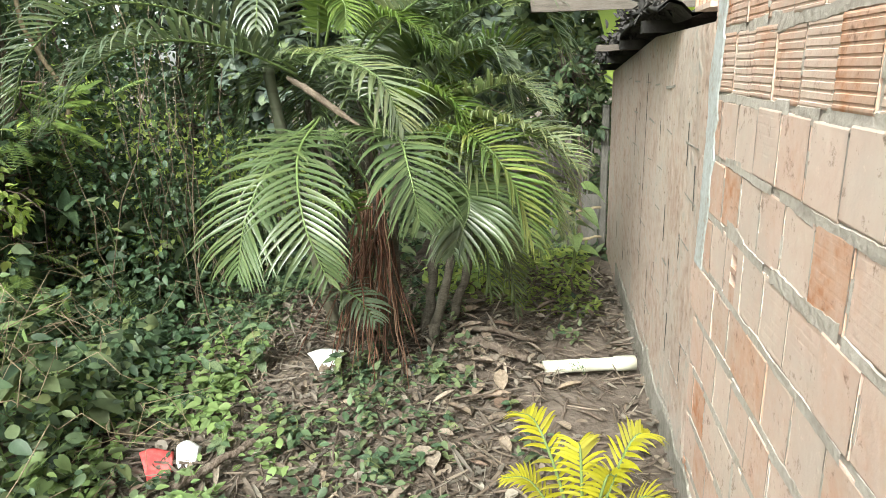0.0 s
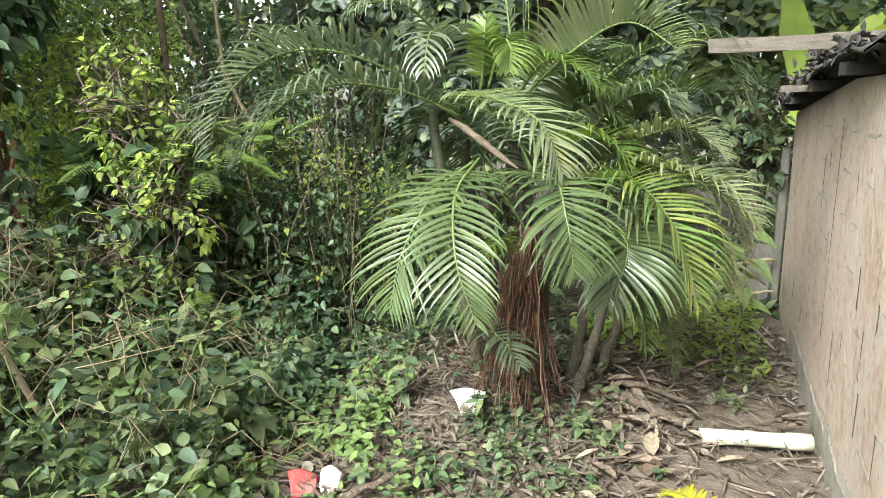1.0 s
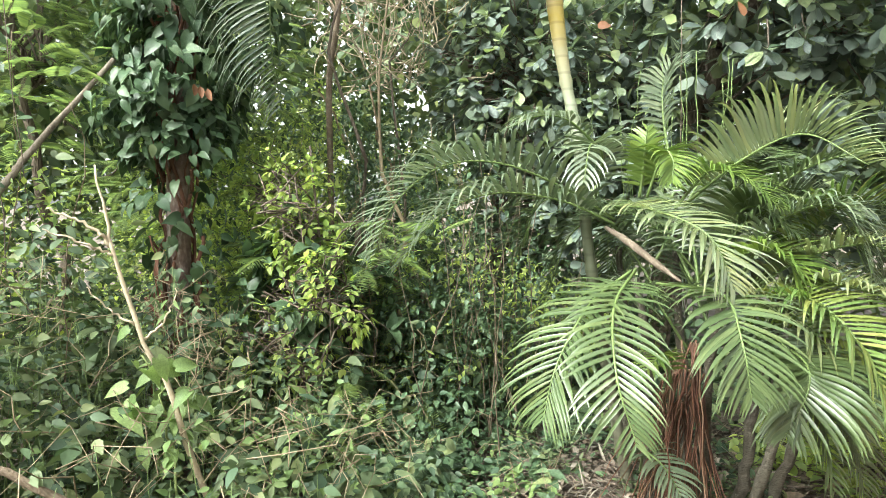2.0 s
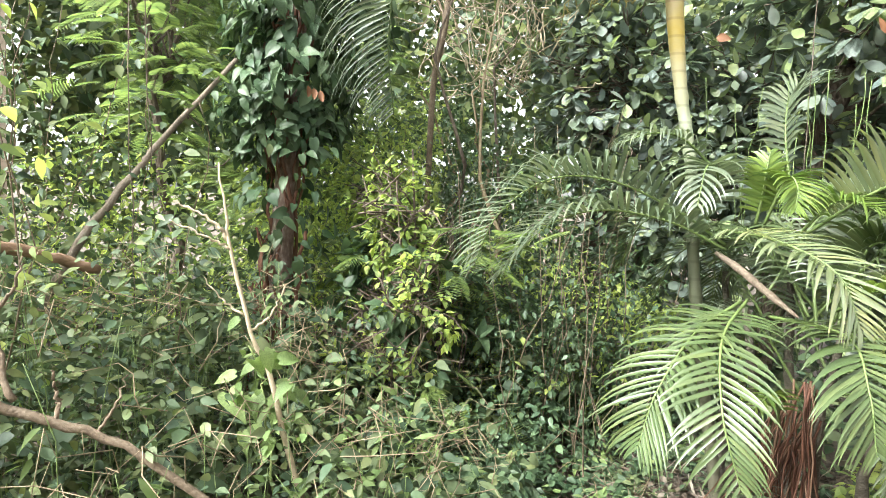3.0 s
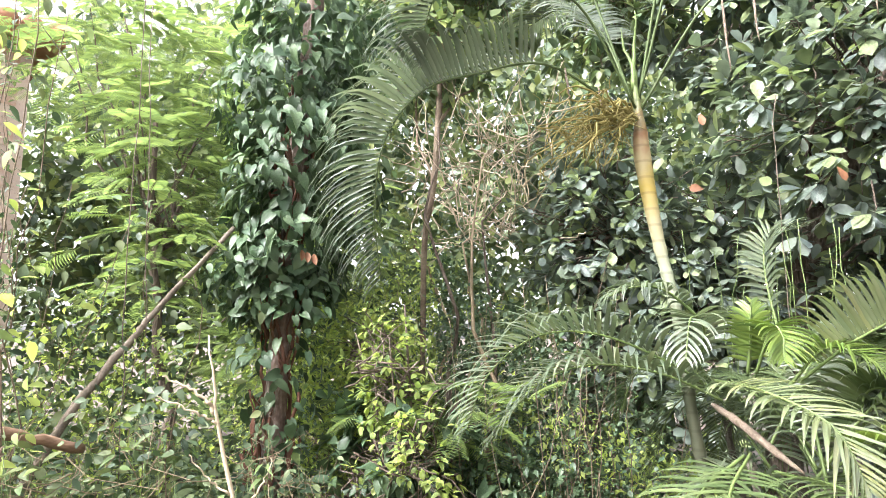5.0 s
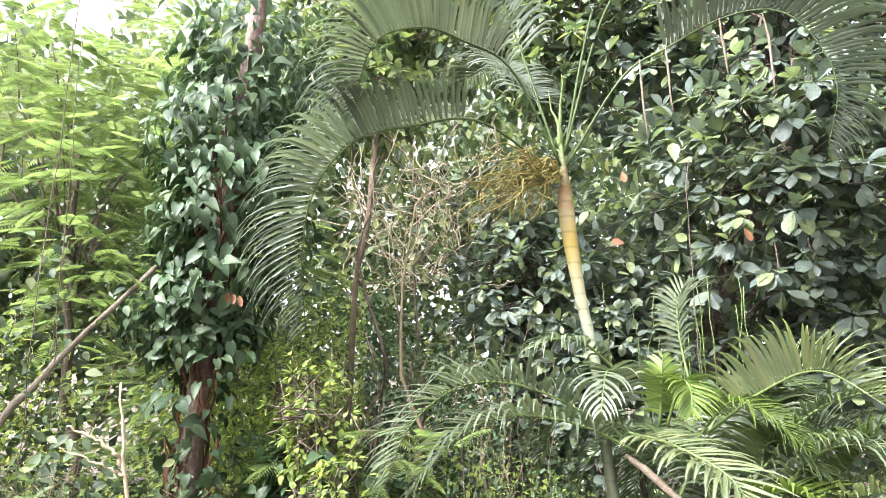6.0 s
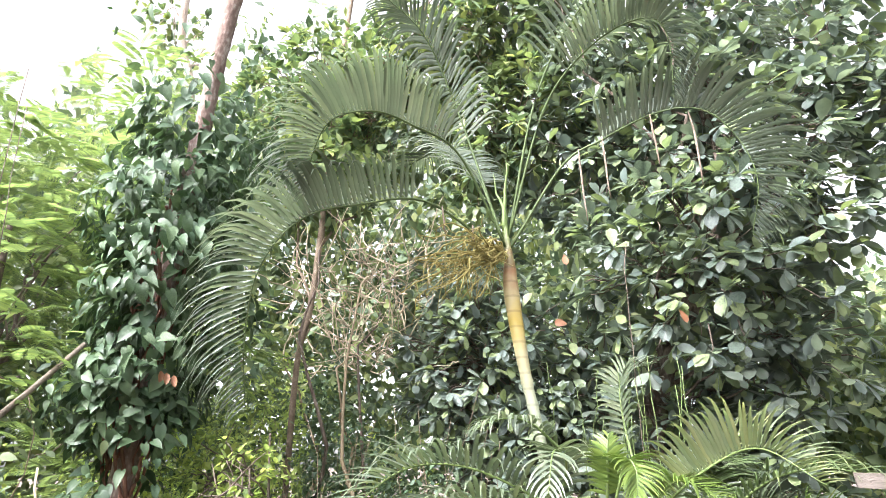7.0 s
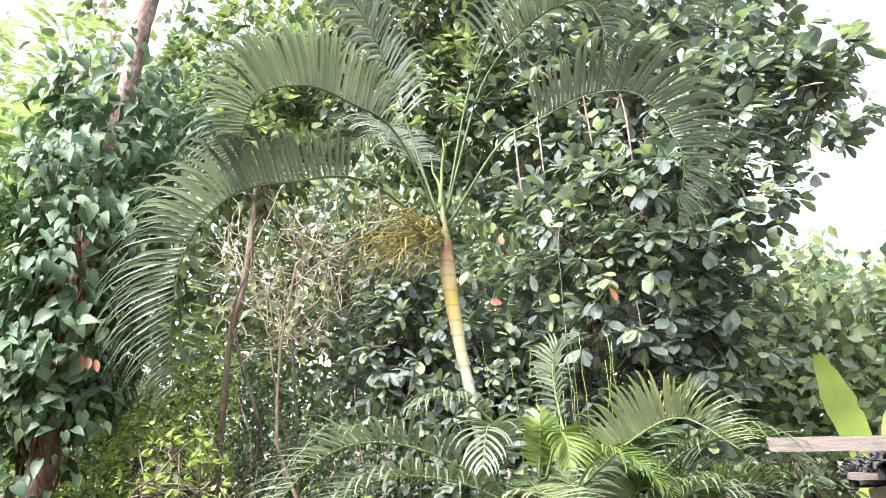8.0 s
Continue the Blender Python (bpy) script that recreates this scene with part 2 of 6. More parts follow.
M_TWIG = rough_mat("dry_twig", [(0.2, (0.11, 0.08, 0.05)), (0.5, (0.22, 0.17, 0.11)), (0.8, (0.33, 0.27, 0.19))], 12, 0.8, 0.6, 0.004)
M_STEM = rough_mat("green_stem", [(0.2, (0.08, 0.1, 0.04)), (0.6, (0.2, 0.25, 0.09)), (0.8, (0.3, 0.34, 0.14))], 10, 0.5, 0.2, 0.003)
M_RACHIS = rough_mat("palm_rachis", [(0.2, (0.08, 0.12, 0.04)), (0.6, (0.13, 0.18, 0.06)), (0.8, (0.2, 0.24, 0.09))], 6, 0.45, 0.15, 0.003)
M_CROWNRIB = rough_mat("dark_rachis", [(0.2, (0.035, 0.055, 0.02)), (0.6, (0.07, 0.1, 0.035)), (0.8, (0.11, 0.14, 0.06))], 6, 0.5, 0.15, 0.003)
M_BAMBOO = rough_mat("dry_cane", [(0.2, (0.12, 0.09, 0.05)), (0.5, (0.24, 0.19, 0.12)), (0.8, (0.34, 0.28, 0.18))], 8, 0.7, 0.4, 0.004)
M_SHEATH = rough_mat("dry_sheath", [(0.25, (0.07, 0.05, 0.036)), (0.5, (0.17, 0.13, 0.1)), (0.8, (0.3, 0.25, 0.2))], 16, 0.75, 0.6, 0.006)
M_FLOWER = rough_mat("orange_flower_stalk", [(0.2, (0.13, 0.11, 0.035)), (0.5, (0.23, 0.19, 0.06)), (0.8, (0.28, 0.26, 0.1))], 9, 0.6, 0.2, 0.003)
M_WHITE = rough_mat("dirty_white_plastic", [(0.2, (0.55, 0.54, 0.52)), (0.5, (0.78, 0.78, 0.77)), (0.8, (0.84, 0.84, 0.83))], 7, 0.5, 0.2, 0.004)
M_RED = rough_mat("faded_red_plastic", [(0.2, (0.4, 0.05, 0.05)), (0.5, (0.55, 0.08, 0.08)), (0.8, (0.6, 0.2, 0.19))], 7, 0.5, 0.2, 0.004)
M_LID = rough_mat("grey_plastic", [(0.2, (0.06, 0.06, 0.065)), (0.6, (0.15, 0.15, 0.16)), (0.8, (0.24, 0.24, 0.25))], 9, 0.4, 0.2, 0.003)
M_TILE = rough_mat("roof_tile", [(0.2, (0.2, 0.08, 0.05)), (0.5, (0.38, 0.18, 0.11)), (0.8, (0.46, 0.28, 0.2))], 5, 0.9, 0.5, 0.01, island=0.3)


# crownshaft: greenish white below, yellow and brown towards its top, with ring scars
def shaft_mat():
    m, n, l, p = nodes_of("palm_crownshaft")
    co, sp = n.new("ShaderNodeTexCoord"), n.new("ShaderNodeSeparateXYZ")
    l.new(co.outputs["Object"], sp.inputs[0])
    nz = n.new("ShaderNodeTexNoise"); nz.inputs["Scale"].default_value = 14
    l.new(co.outputs["Object"], nz.inputs["Vector"])
    ad = n.new("ShaderNodeMath"); ad.operation = "MULTIPLY_ADD"; ad.inputs[1].default_value = 0.22
    l.new(nz.outputs[0], ad.inputs[0]); l.new(sp.outputs[2], ad.inputs[2])
    mr = n.new("ShaderNodeMapRange"); mr.inputs[1].default_value, mr.inputs[2].default_value = 0.1, 3.1
    l.new(ad.outputs[0], mr.inputs[0])
    r = ramp(n, [(0.0, (0.08, 0.07, 0.05)), (0.45, (0.09, 0.1, 0.06)), (0.55, (0.15, 0.18, 0.11)), (0.66, (0.23, 0.25, 0.17)), (0.74, (0.33, 0.29, 0.16)), (0.8, (0.34, 0.25, 0.05)), (0.845, (0.33, 0.27, 0.14)), (0.885, (0.2, 0.1, 0.04)), (0.93, (0.12, 0.12, 0.05)), (1.0, (0.12, 0.17, 0.05))])
    l.new(mr.outputs[0], r.inputs[0])
    beat = n.new("ShaderNodeMath"); beat.operation = "MULTIPLY"; beat.inputs[1].default_value = 78
    wave = n.new("ShaderNodeMath"); wave.operation = "SINE"
    l.new(sp.outputs[2], beat.inputs[0]); l.new(beat.outputs[0], wave.inputs[0])
    scar = ramp(n, [(0.8, (1, 1, 1)), (0.95, (0.45, 0.4, 0.35))])
    l.new(wave.outputs[0], scar.inputs[0])
    mx = n.new("ShaderNodeMixRGB"); mx.blend_type = "MULTIPLY"; mx.inputs[0].default_value = 0.4
    l.new(r.outputs[0], mx.inputs[1]); l.new(scar.outputs[0], mx.inputs[2]); l.new(mx.outputs[0], p.inputs["Base Color"])
    p.inputs["Roughness"].default_value = 0.55
    return m


M_SHAFT = shaft_mat()


# ---- mesh helpers ----
def mesh_of(name, v, f, mat, smooth=True):
    v, f = np.asarray(v, np.float32).reshape(-1, 3), np.asarray(f, np.int32)
    k = f.shape[1]
    me = bpy.data.meshes.new(name)
    me.vertices.add(len(v)); me.vertices.foreach_set("co", v.ravel())
    me.loops.add(f.size); me.loops.foreach_set("vertex_index", f.ravel())
    me.polygons.add(len(f)); me.polygons.foreach_set("loop_start", np.arange(0, f.size, k, dtype=np.int32))
    me.polygons.foreach_set("use_smooth", np.full(len(f), smooth, bool))
    me.materials.append(mat)
    me.update(calc_edges=True); me.validate()
    return me


def part(name, data, parent=None, label="", m=None):
    ob = new(name, data)
    if parent is not None:
        ob.parent = parent
    if m is not None:
        ob.matrix_basis = m
    return tagged(ob, label)


def empty(name, at, label, category, group="", kind=""):
    ob = new(name)
    ob.location = at
    ob.empty_display_size = 0.1
    return tagged(ob, label, category, group, kind)


def join(parts):
    vs, fs, n = [], [], 0
    for v, f in parts:
        vs.append(np.asarray(v, float).reshape(-1, 3)); fs.append(np.asarray(f) + n); n += len(vs[-1])
    return np.concatenate(vs), np.concatenate(fs)


def unit(a):
    a = np.asarray(a, float)
    return a / np.maximum(np.linalg.norm(a, axis=-1, keepdims=True), 1e-9)


def curve(points, n):
    """A smooth line through the points (Catmull-Rom), n samples."""
    p = np.asarray(points, float)
    p = np.vstack([2 * p[0] - p[1], p, 2 * p[-1] - p[-2]])
    s = np.linspace(0, len(p) - 3 - 1e-6, n)
    i, t = s.astype(int), (s % 1)[:, None]
    a, b, c, d = p[i], p[i + 1], p[i + 2], p[i + 3]
    return 0.5 * (2 * b + (c - a) * t + (2 * a - 5 * b + 4 * c - d) * t**2 + (3 * b - a - 3 * c + d) * t**3)


def tube(line, radii, sides=7, rough=0.0, r=None):
    """Triangles of a tapered tube along a line, closed at both ends."""
    line = np.asarray(line, float)
    radii = np.broadcast_to(np.asarray(radii, float), (len(line),)).copy()
    t = unit(np.gradient(line, axis=0))
    ref = np.where(np.abs(t[:, 2:3]) > 0.9, [[1.0, 0, 0]], [[0, 0, 1.0]])
    u = unit(np.cross(t, ref)); w = np.cross(t, u)
    a = np.linspace(0, 2 * np.pi, sides, endpoint=False)
    rad = np.repeat(radii[:, None], sides, 1)
    if rough:
        rad = rad * (1 + rough * (r or rng).standard_normal(rad.shape))
    v = line[:, None] + rad[..., None] * (np.cos(a)[None, :, None] * u[:, None] + np.sin(a)[None, :, None] * w[:, None])
    v = v.reshape(-1, 3)
    n = len(line)
    i, j = np.meshgrid(np.arange(n - 1), np.arange(sides), indexing="ij")
    j2 = (j + 1) % sides
    q = np.stack([i * sides + j, i * sides + j2, (i + 1) * sides + j2, (i + 1) * sides + j], -1).reshape(-1, 4)
    f = np.concatenate([q[:, [0, 1, 2]], q[:, [0, 2, 3]]])
    v = np.vstack([v, line[0], line[-1]])
    e, k = len(v) - 2, np.arange(sides)
    f = np.concatenate([f, np.stack([np.full(sides, e), (k + 1) % sides, k], -1), np.stack([np.full(sides, e + 1), (n - 1) * sides + k, (n - 1) * sides + (k + 1) % sides], -1)])
    return v, f


def wiggle(a, b, n=8, amount=0.05, sag=0.0):
    """A bent line from a to b."""
    a, b = np.asarray(a, float), np.asarray(b, float)
    t = np.linspace(0, 1, n)[:, None]
    off = rng.standard_normal((n, 3)).cumsum(0) * amount / np.sqrt(n)
    off -= off[0] + (off[-1] - off[0]) * t
    line = a + (b - a) * t + off
    line[:, 2] -= sag * (4 * t * (1 - t))[:, 0]
    return line


def leaf_shape(kind):
    """Half-width along a leaf of length 1; x along it, the edges lifted, the tip bent down."""
    s, w, fold, bend = {
        "ovate": ([0, 0.18, 0.42, 0.72, 1], [0, 0.2, 0.26, 0.16, 0], 0.28, 0.16),
        "heart": ([0, -0.12, -0.1, 0.02, 0.18, 0.36, 0.54, 0.72, 0.88, 1], [0, 0.11, 0.2, 0.28, 0.32, 0.31, 0.255, 0.165, 0.06, 0], 0.3, 0.3),
        "broad": ([0, 0.09, 0.28, 0.54, 0.8, 1], [0, 0.15, 0.26, 0.25, 0.13, 0], 0.25, 0.2),
        "strand": ([0, 0.3, 0.7, 1], [0.02, 0.035, 0.03, 0], 0.3, -0.12),
        "obovate": ([0, 0.25, 0.55, 0.82, 1], [0.02, 0.16, 0.27, 0.23, 0], 0.22, 0.1),
        "lance": ([0, 0.25, 0.6, 1], [0, 0.12, 0.11, 0], 0.25, 0.3),
        "small": ([0, 0.4, 1], [0, 0.27, 0], 0.25, 0.12),
        "curled": ([0, 0.2, 0.5, 0.8, 1], [0, 0.2, 0.26, 0.17, 0], 0.75, -0.22),
    }[kind]
    v = []
    for a, b in zip(s, w):
        z = -bend * max(a, 0) ** 2
        v += [(max(a, 0) if b < 0.3 or a > 0 else 0.05, 0, z), (a, b, z + fold * b), (a, -b, z + fold * b)]
    f = []
    for i in range(len(s) - 1):
        m0, l0, r0, m1, l1, r1 = range(3 * i, 3 * i + 6)
        if w[i + 1]:
            f += [(m0, m1, l1), (m0, r1, m1)]
        if w[i]:
            f += [(m0, l1, l0), (m0, r0, r1)]
    return np.array(v, float), np.array(f)


def feather_shape(pairs=13, width=0.34):
    """A feathery compound leaf of length 1: a midrib with slim, spaced leaflets on both sides."""
    v, f = [(0, 0.008, 0), (0, -0.008, 0), (1, 0, -0.2)], [(0, 1, 2)]
    for i in range(pairs):
        a = 0.16 + 0.8 * i / (pairs - 1)
        n = width * math.sin(math.pi * (0.2 + 0.68 * i / pairs)) ** 0.7
        for sgn in (1, -1):
            k, z = len(v), -0.2 * a * a
            v += [(a, 0, z), (a + 0.3 * n + 0.022, sgn * n * 0.5, z + 0.015), (a + 0.42 * n, sgn * n, z - 0.14 * n), (a + 0.3 * n - 0.018, sgn * n * 0.5, z + 0.015)]
            f += [(k, k + 1, k + 2), (k, k + 2, k + 3)]
    return np.array(v, float), np.array(f)


def frames_of(dirs, norms):
    x = unit(dirs)
    y = unit(np.cross(norms, x) + 1e-6)
    return x, y, np.cross(x, y)


def scatter(shape, pos, dirs, norms, size, squash=0.2):
    """Many copies of one leaf shape as a single mesh's vertices and triangles."""
    tv, tf = shape
    pos = np.asarray(pos, float)
    n = len(pos)
    x, y, z = frames_of(dirs, norms)
    size = np.broadcast_to(np.asarray(size, float), (n,))
    wide = 1 + squash * rng.uniform(-1, 1, n)
    loc = tv[None] * size[:, None, None]
    v = pos[:, None] + loc[..., :1] * x[:, None] + loc[..., 1:2] * wide[:, None, None] * y[:, None] + loc[..., 2:] * z[:, None]
    f = tf[None] + (np.arange(n) * len(tv))[:, None, None]
    return v.reshape(-1, 3), f.reshape(-1, 3)


def sphere_dirs(n):
    return unit(rng.standard_normal((n, 3)))


def leaf_objects(name, shape, mat, parent, pos, dirs, norms, size):
    """Single leaves as parts, all on a few shared meshes."""
    base = [mesh_of(name, shape[0] * (1, w, 1 + 0.4 * i), shape[1], mat) for i, w in enumerate((0.88, 1.0, 1.12))]
    x, y, z = frames_of(dirs, norms)
    for i in range(len(pos)):
        m = Matrix(np.vstack([np.column_stack([x[i] * size[i], y[i] * size[i], z[i] * size[i], pos[i] - np.array(parent.location)]), [0, 0, 0, 1]]).tolist())
        part(name, base[i % 3], parent, "", m)


# ---- ground ----
def height(x, y):
    """The lie of the land: a level yard that falls gently beyond the far corner of the wall, with small bumps."""
    x, y = np.asarray(x, float), np.asarray(y, float)
    z = 0.03 * np.sin(1.7 * x + 0.6) * np.sin(1.3 * y) + 0.012 * np.sin(7 * x + 2 * y) * np.sin(6 * y - x)
    z = z - 0.04 * np.clip(y - 4.2, 0, 8) + 0.10 * np.exp(-((x + 0.9) ** 2 + (y - 3.3) ** 2) / 0.6)
    return z + 0.05 * np.clip(-x - 3, 0, 4)


def build_ground():
    near = np.arange(-9, 9.01, 0.09)
    far = np.array([-3000, -900, -300, -120, -60, -30, -18, -12])
    xs = np.concatenate([far, near, -far[::-1]])
    ys = np.concatenate([far, near + 3, -far[::-1]])
    gx, gy = np.meshgrid(xs, ys, indexing="ij")
    gz = height(np.clip(gx, -12, 12), np.clip(gy, -10, 14))
    v = np.stack([gx, gy, gz + 0.006 * rng.standard_normal(gx.shape) * (np.abs(gx) < 10)], -1).reshape(-1, 3)
    a, b = len(xs), len(ys)
    i, j = np.meshgrid(np.arange(a - 1), np.arange(b - 1), indexing="ij")
    q = np.stack([i * b + j, (i + 1) * b + j, (i + 1) * b + j + 1, i * b + j + 1], -1).reshape(-1, 4)
    tagged(new("ground", mesh_of("ground", v, q, M_SOIL)), "damp brown bare soil of an overgrown yard", "ground", kind="structure")


build_ground()


# ---- wall of hollow clay blocks ----
WX = 0.5
BW, BH, GAP = 0.147, 0.165, 0.018


def box(x0, x1, y0, y1, z0, z1):
    v = np.array([(x, y, z) for x in (x0, x1) for y in (y0, y1) for z in (z0, z1)], float)
    q = np.array([(0, 1, 3, 2), (4, 6, 7, 5), (0, 4, 5, 1), (2, 3, 7, 6), (0, 2, 6, 4), (1, 5, 7, 3)])
    return v, np.concatenate([q[:, [0, 1, 2]], q[:, [0, 2, 3]]])


def block_mesh(grooves, deep, seed):
    """A clay block whose outer face carries level grooves; its corners are a little worn."""
    r = np.random.default_rng(seed)
    h, w = BH - GAP, BW - 0.006
    zs, xs = [0.0, 0.004], [0.0015, 0.0]
    for i in range(grooves):
        c = h * (i + 0.7) / (grooves + 0.4)
        zs += [c - 0.0035, c - 0.002, c + 0.002, c + 0.0035]
        xs += [0, deep, deep, 0]
    zs, xs = np.array(zs + [h - 0.004, h]), np.array(xs + [0.0, 0.0015])
    n = len(zs)
    left, right = 0.003 * r.random(n), w - 0.003 * r.random(n)
    v = np.concatenate([np.stack([xs, left, zs], -1), np.stack([xs, right, zs], -1), [(0.09, 0, 0), (0.09, 0, h), (0.09, w, 0), (0.09, w, h)]])
    q = [(i + 1, i, n + i, n + i + 1) for i in range(n - 1)]
    f = [(a, b, c) for a, b, c, d in q] + [(a, c, d) for a, b, c, d in q]
    k = 2 * n
    for a, b, c, d in ((0, k, k + 2, n), (n - 1, 2 * n - 1, k + 3, k + 1), (0, n - 1, k + 1, k), (n, k + 2, k + 3, 2 * n - 1)):
        f += [(a, b, c), (a, c, d)]
    return mesh_of("clay_block", v, f, M_CLAY, False)


def rough_line(n, step, amount):
    """Smooth random wobble with a finer one on top."""
    k = np.arange(n)
    a = np.interp(k, k[::step], rng.standard_normal(len(k[::step])))
    return amount * (a + 0.18 * rng.standard_normal(n))


def ragged(a, b, half, proud, spread=0.45):
    """A smear of mortar between a and b on the wall's face, with uneven edges and thickness."""
    a, b = np.array(a, float), np.array(b, float)
    n = int(np.linalg.norm(b - a) / 0.012)
    t = np.linspace(0, 1, n)[:, None]
    mid = a + (b - a) * t
    side = np.array((0, 0, 1.0)) if abs(b[1] - a[1]) > abs(b[2] - a[2]) else np.array((0, 1.0, 0))
    e0, e1 = half * (0.8 + np.abs(rough_line(n, 9, spread))), half * (0.8 + np.abs(rough_line(n, 9, spread)))
    d0, d1 = proud * (0.6 + np.abs(rough_line(n, 9, 0.4))), proud * (0.6 + np.abs(rough_line(n, 9, 0.4)))
    out = np.array((-1.0, 0, 0))
    v = np.stack([mid - side * e0[:, None] - out * 0.0008, mid - side * (0.85 * e0)[:, None] + out * d0[:, None], mid + side * (0.85 * e1)[:, None] + out * d1[:, None], mid + side * e1[:, None] - out * 0.0008], 1).reshape(-1, 3)
    i, j = np.meshgrid(np.arange(n - 1), np.arange(3), indexing="ij")
    q = np.stack([i * 4 + j, i * 4 + j + 1, i * 4 + j + 5, i * 4 + j + 4], -1).reshape(-1, 4)
    return v, q


def roof_line(y):
    """Top of the wall: level at first, then falling with the roof."""
    return 3.0 if y < 2.05 else 1.535 - 0.085 * max(0.0, y - 3.2)


END = 5.2  # far end of the wall


def build_wall():
    wall = empty("wall_east", (WX, 0, 0), "unplastered wall of pink clay blocks with grey mortar", "wall", kind="structure")
    hy0, hy1, hz0, hz1 = 1.677, 1.818, 0.855, 1.008
    core = [box(0.0045, 0.1, 0.2, hy0, -0.3, 1.35), box(0.0045, 0.1, hy1, END, -0.3, 1.35), box(0.0045, 0.1, hy0, hy1, -0.3, hz0), box(0.0045, 0.1, hy0, hy1, hz1, 1.35), box(0.085, 0.1, hy0, hy1, hz0, hz1), box(0.0045, 0.1, 0.2, 2.05, 1.35, 3.0), box(0.006, 0.1, -4, 0.2, -0.3, 3.0)]
    wedge_v = [(x, y, z) for x in (0.004, 0.1) for y, z in ((2.05, 1.3), (3.2, 1.3), (END, 1.3), (END, roof_line(END)), (3.2, roof_line(3.2)), (2.05, roof_line(2.051)))]
    wedge_f = [(0, 1, 4), (0, 4, 5), (1, 2, 3), (1, 3, 4), (6, 10, 7), (6, 11, 10), (7, 9, 8), (7, 10, 9), (5, 4, 10), (5, 10, 11), (4, 3, 9), (4, 9, 10), (2, 8, 9), (2, 9, 3)]
    core = join(core + [(np.array(wedge_v), np.array(wedge_f))])
    part("mortar", mesh_of("mortar", *core, M_MORTAR, False), wall, "recessed grey mortar joints")
    plain = [block_mesh(7, 0.0002, i) for i in range(2)] + [block_mesh(0, 0, 8 + i) for i in range(3)]
    ribbed = [block_mesh(8, 0.0016, 20 + i) for i in range(3)]
    for row in range(18):
        z = 0.03 + row * BH
        y = 0.648 + (0 if row % 2 else BW / 2)
        while y < 2.06:
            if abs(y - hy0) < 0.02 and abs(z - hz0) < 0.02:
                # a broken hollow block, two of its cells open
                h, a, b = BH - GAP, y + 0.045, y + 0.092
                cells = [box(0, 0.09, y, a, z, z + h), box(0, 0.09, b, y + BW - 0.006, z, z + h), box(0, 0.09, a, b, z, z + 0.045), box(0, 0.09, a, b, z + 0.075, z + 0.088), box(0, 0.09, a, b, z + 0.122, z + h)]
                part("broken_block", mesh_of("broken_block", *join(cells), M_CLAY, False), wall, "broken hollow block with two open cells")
                # dark plugs stand in for the shade inside the open cells
                part("cell_shade", mesh_of("cell_shade", *join([box(0.018, 0.08, a + 0.001, b - 0.001, z + 0.046, z + 0.074), box(0.018, 0.08, a + 0.001, b - 0.001, z + 0.089, z + 0.121)]), M_SHEET, False), wall, "dark plugs standing in for the shade inside the broken cells")
            else:
                m = pose(rng.normal(0, 0.0012), y + rng.normal(0, 0.002), z + rng.normal(0, 0.002), rng.normal(0, 0.25))
                part("clay_block", (plain if z < 1.3 else ribbed)[int(rng.integers(0, 5 if z < 1.3 else 3))], wall, "", m)
            y += BW
    # mortar pressed out of the level joints, lumpy and broken here and there
    for r in range(17):
        z0 = 0.03 + r * BH - GAP / 2
        y = 0.66 + 0.1 * rng.random()
        while y < 2.0:
            L = rng.uniform(0.1, 0.4)
            part("mortar_smear", mesh_of("mortar_smear", *ragged((0.0016, y, z0 + rng.normal(0, 0.003)), (0.0016, min(y + L, 2.06), z0 + rng.normal(0, 0.003)), GAP * rng.uniform(0.5, 0.8), rng.uniform(0.001, 0.0026), 0.6), M_MORTAR, False), wall)
            y += L + rng.uniform(-0.02, 0.05)
        # upright joints, filled here and there
        for c in range(10):
            y = 0.645 + (0 if r % 2 else BW / 2) + c * BW
            if 0.75 < y < 2.0 and rng.random() < 0.7:
                a, b = z0 + 0.02 + 0.05 * rng.random(), z0 + BH - 0.02 - 0.06 * rng.random()
                part("mortar_smear", mesh_of("mortar_smear", *ragged((0.0022, y, a), (0.0022, y, b), 0.005, 0.0018, 0.5), M_MORTAR, False), wall)
    # thin uneven coat over the far half, the blocks show through where it is worn
    ny, nz = 150, 80
    gy, gz = np.meshgrid(np.linspace(2.1, END - 0.01, ny), np.linspace(0, 1, nz), indexing="ij")
    gz = -0.1 + gz * (1.533 - 0.085 * np.maximum(0, gy - 3.2) + 0.1)
    gx = -0.0008 + 0.0016 * (np.sin(9 * gy + 3 * gz) * np.sin(7 * gz - 4 * gy) + 0.7 * np.sin(23 * gy + 11 * gz) * np.sin(19 * gz)) + 0.0008 * rng.standard_normal(gy.shape)
    gx[[0, -1], :] = gx[:, [0, -1]] = 0.003
    i, j = np.meshgrid(np.arange(ny - 1), np.arange(nz - 1), indexing="ij")
    q = np.stack([i * nz + j, i * nz + j + 1, (i + 1) * nz + j + 1, (i + 1) * nz + j], -1).reshape(-1, 4)
    part("render_coat", mesh_of("render_coat", np.stack([gx, gy, gz], -1).reshape(-1, 3), q, M_COAT), wall, "thin worn coat of pinkish mortar")
    # open upright cracks in the coat
    cracks = [(3.34, 0.42, 1.38), (2.36, 1.1, 1.24), (2.22, 0.98, 1.12), (2.55, 0.55, 0.72), (2.9, 1.08, 1.2), (3.05, 0.3, 0.55), (3.7, 0.95, 1.2), (2.7, 0.75, 0.9)]
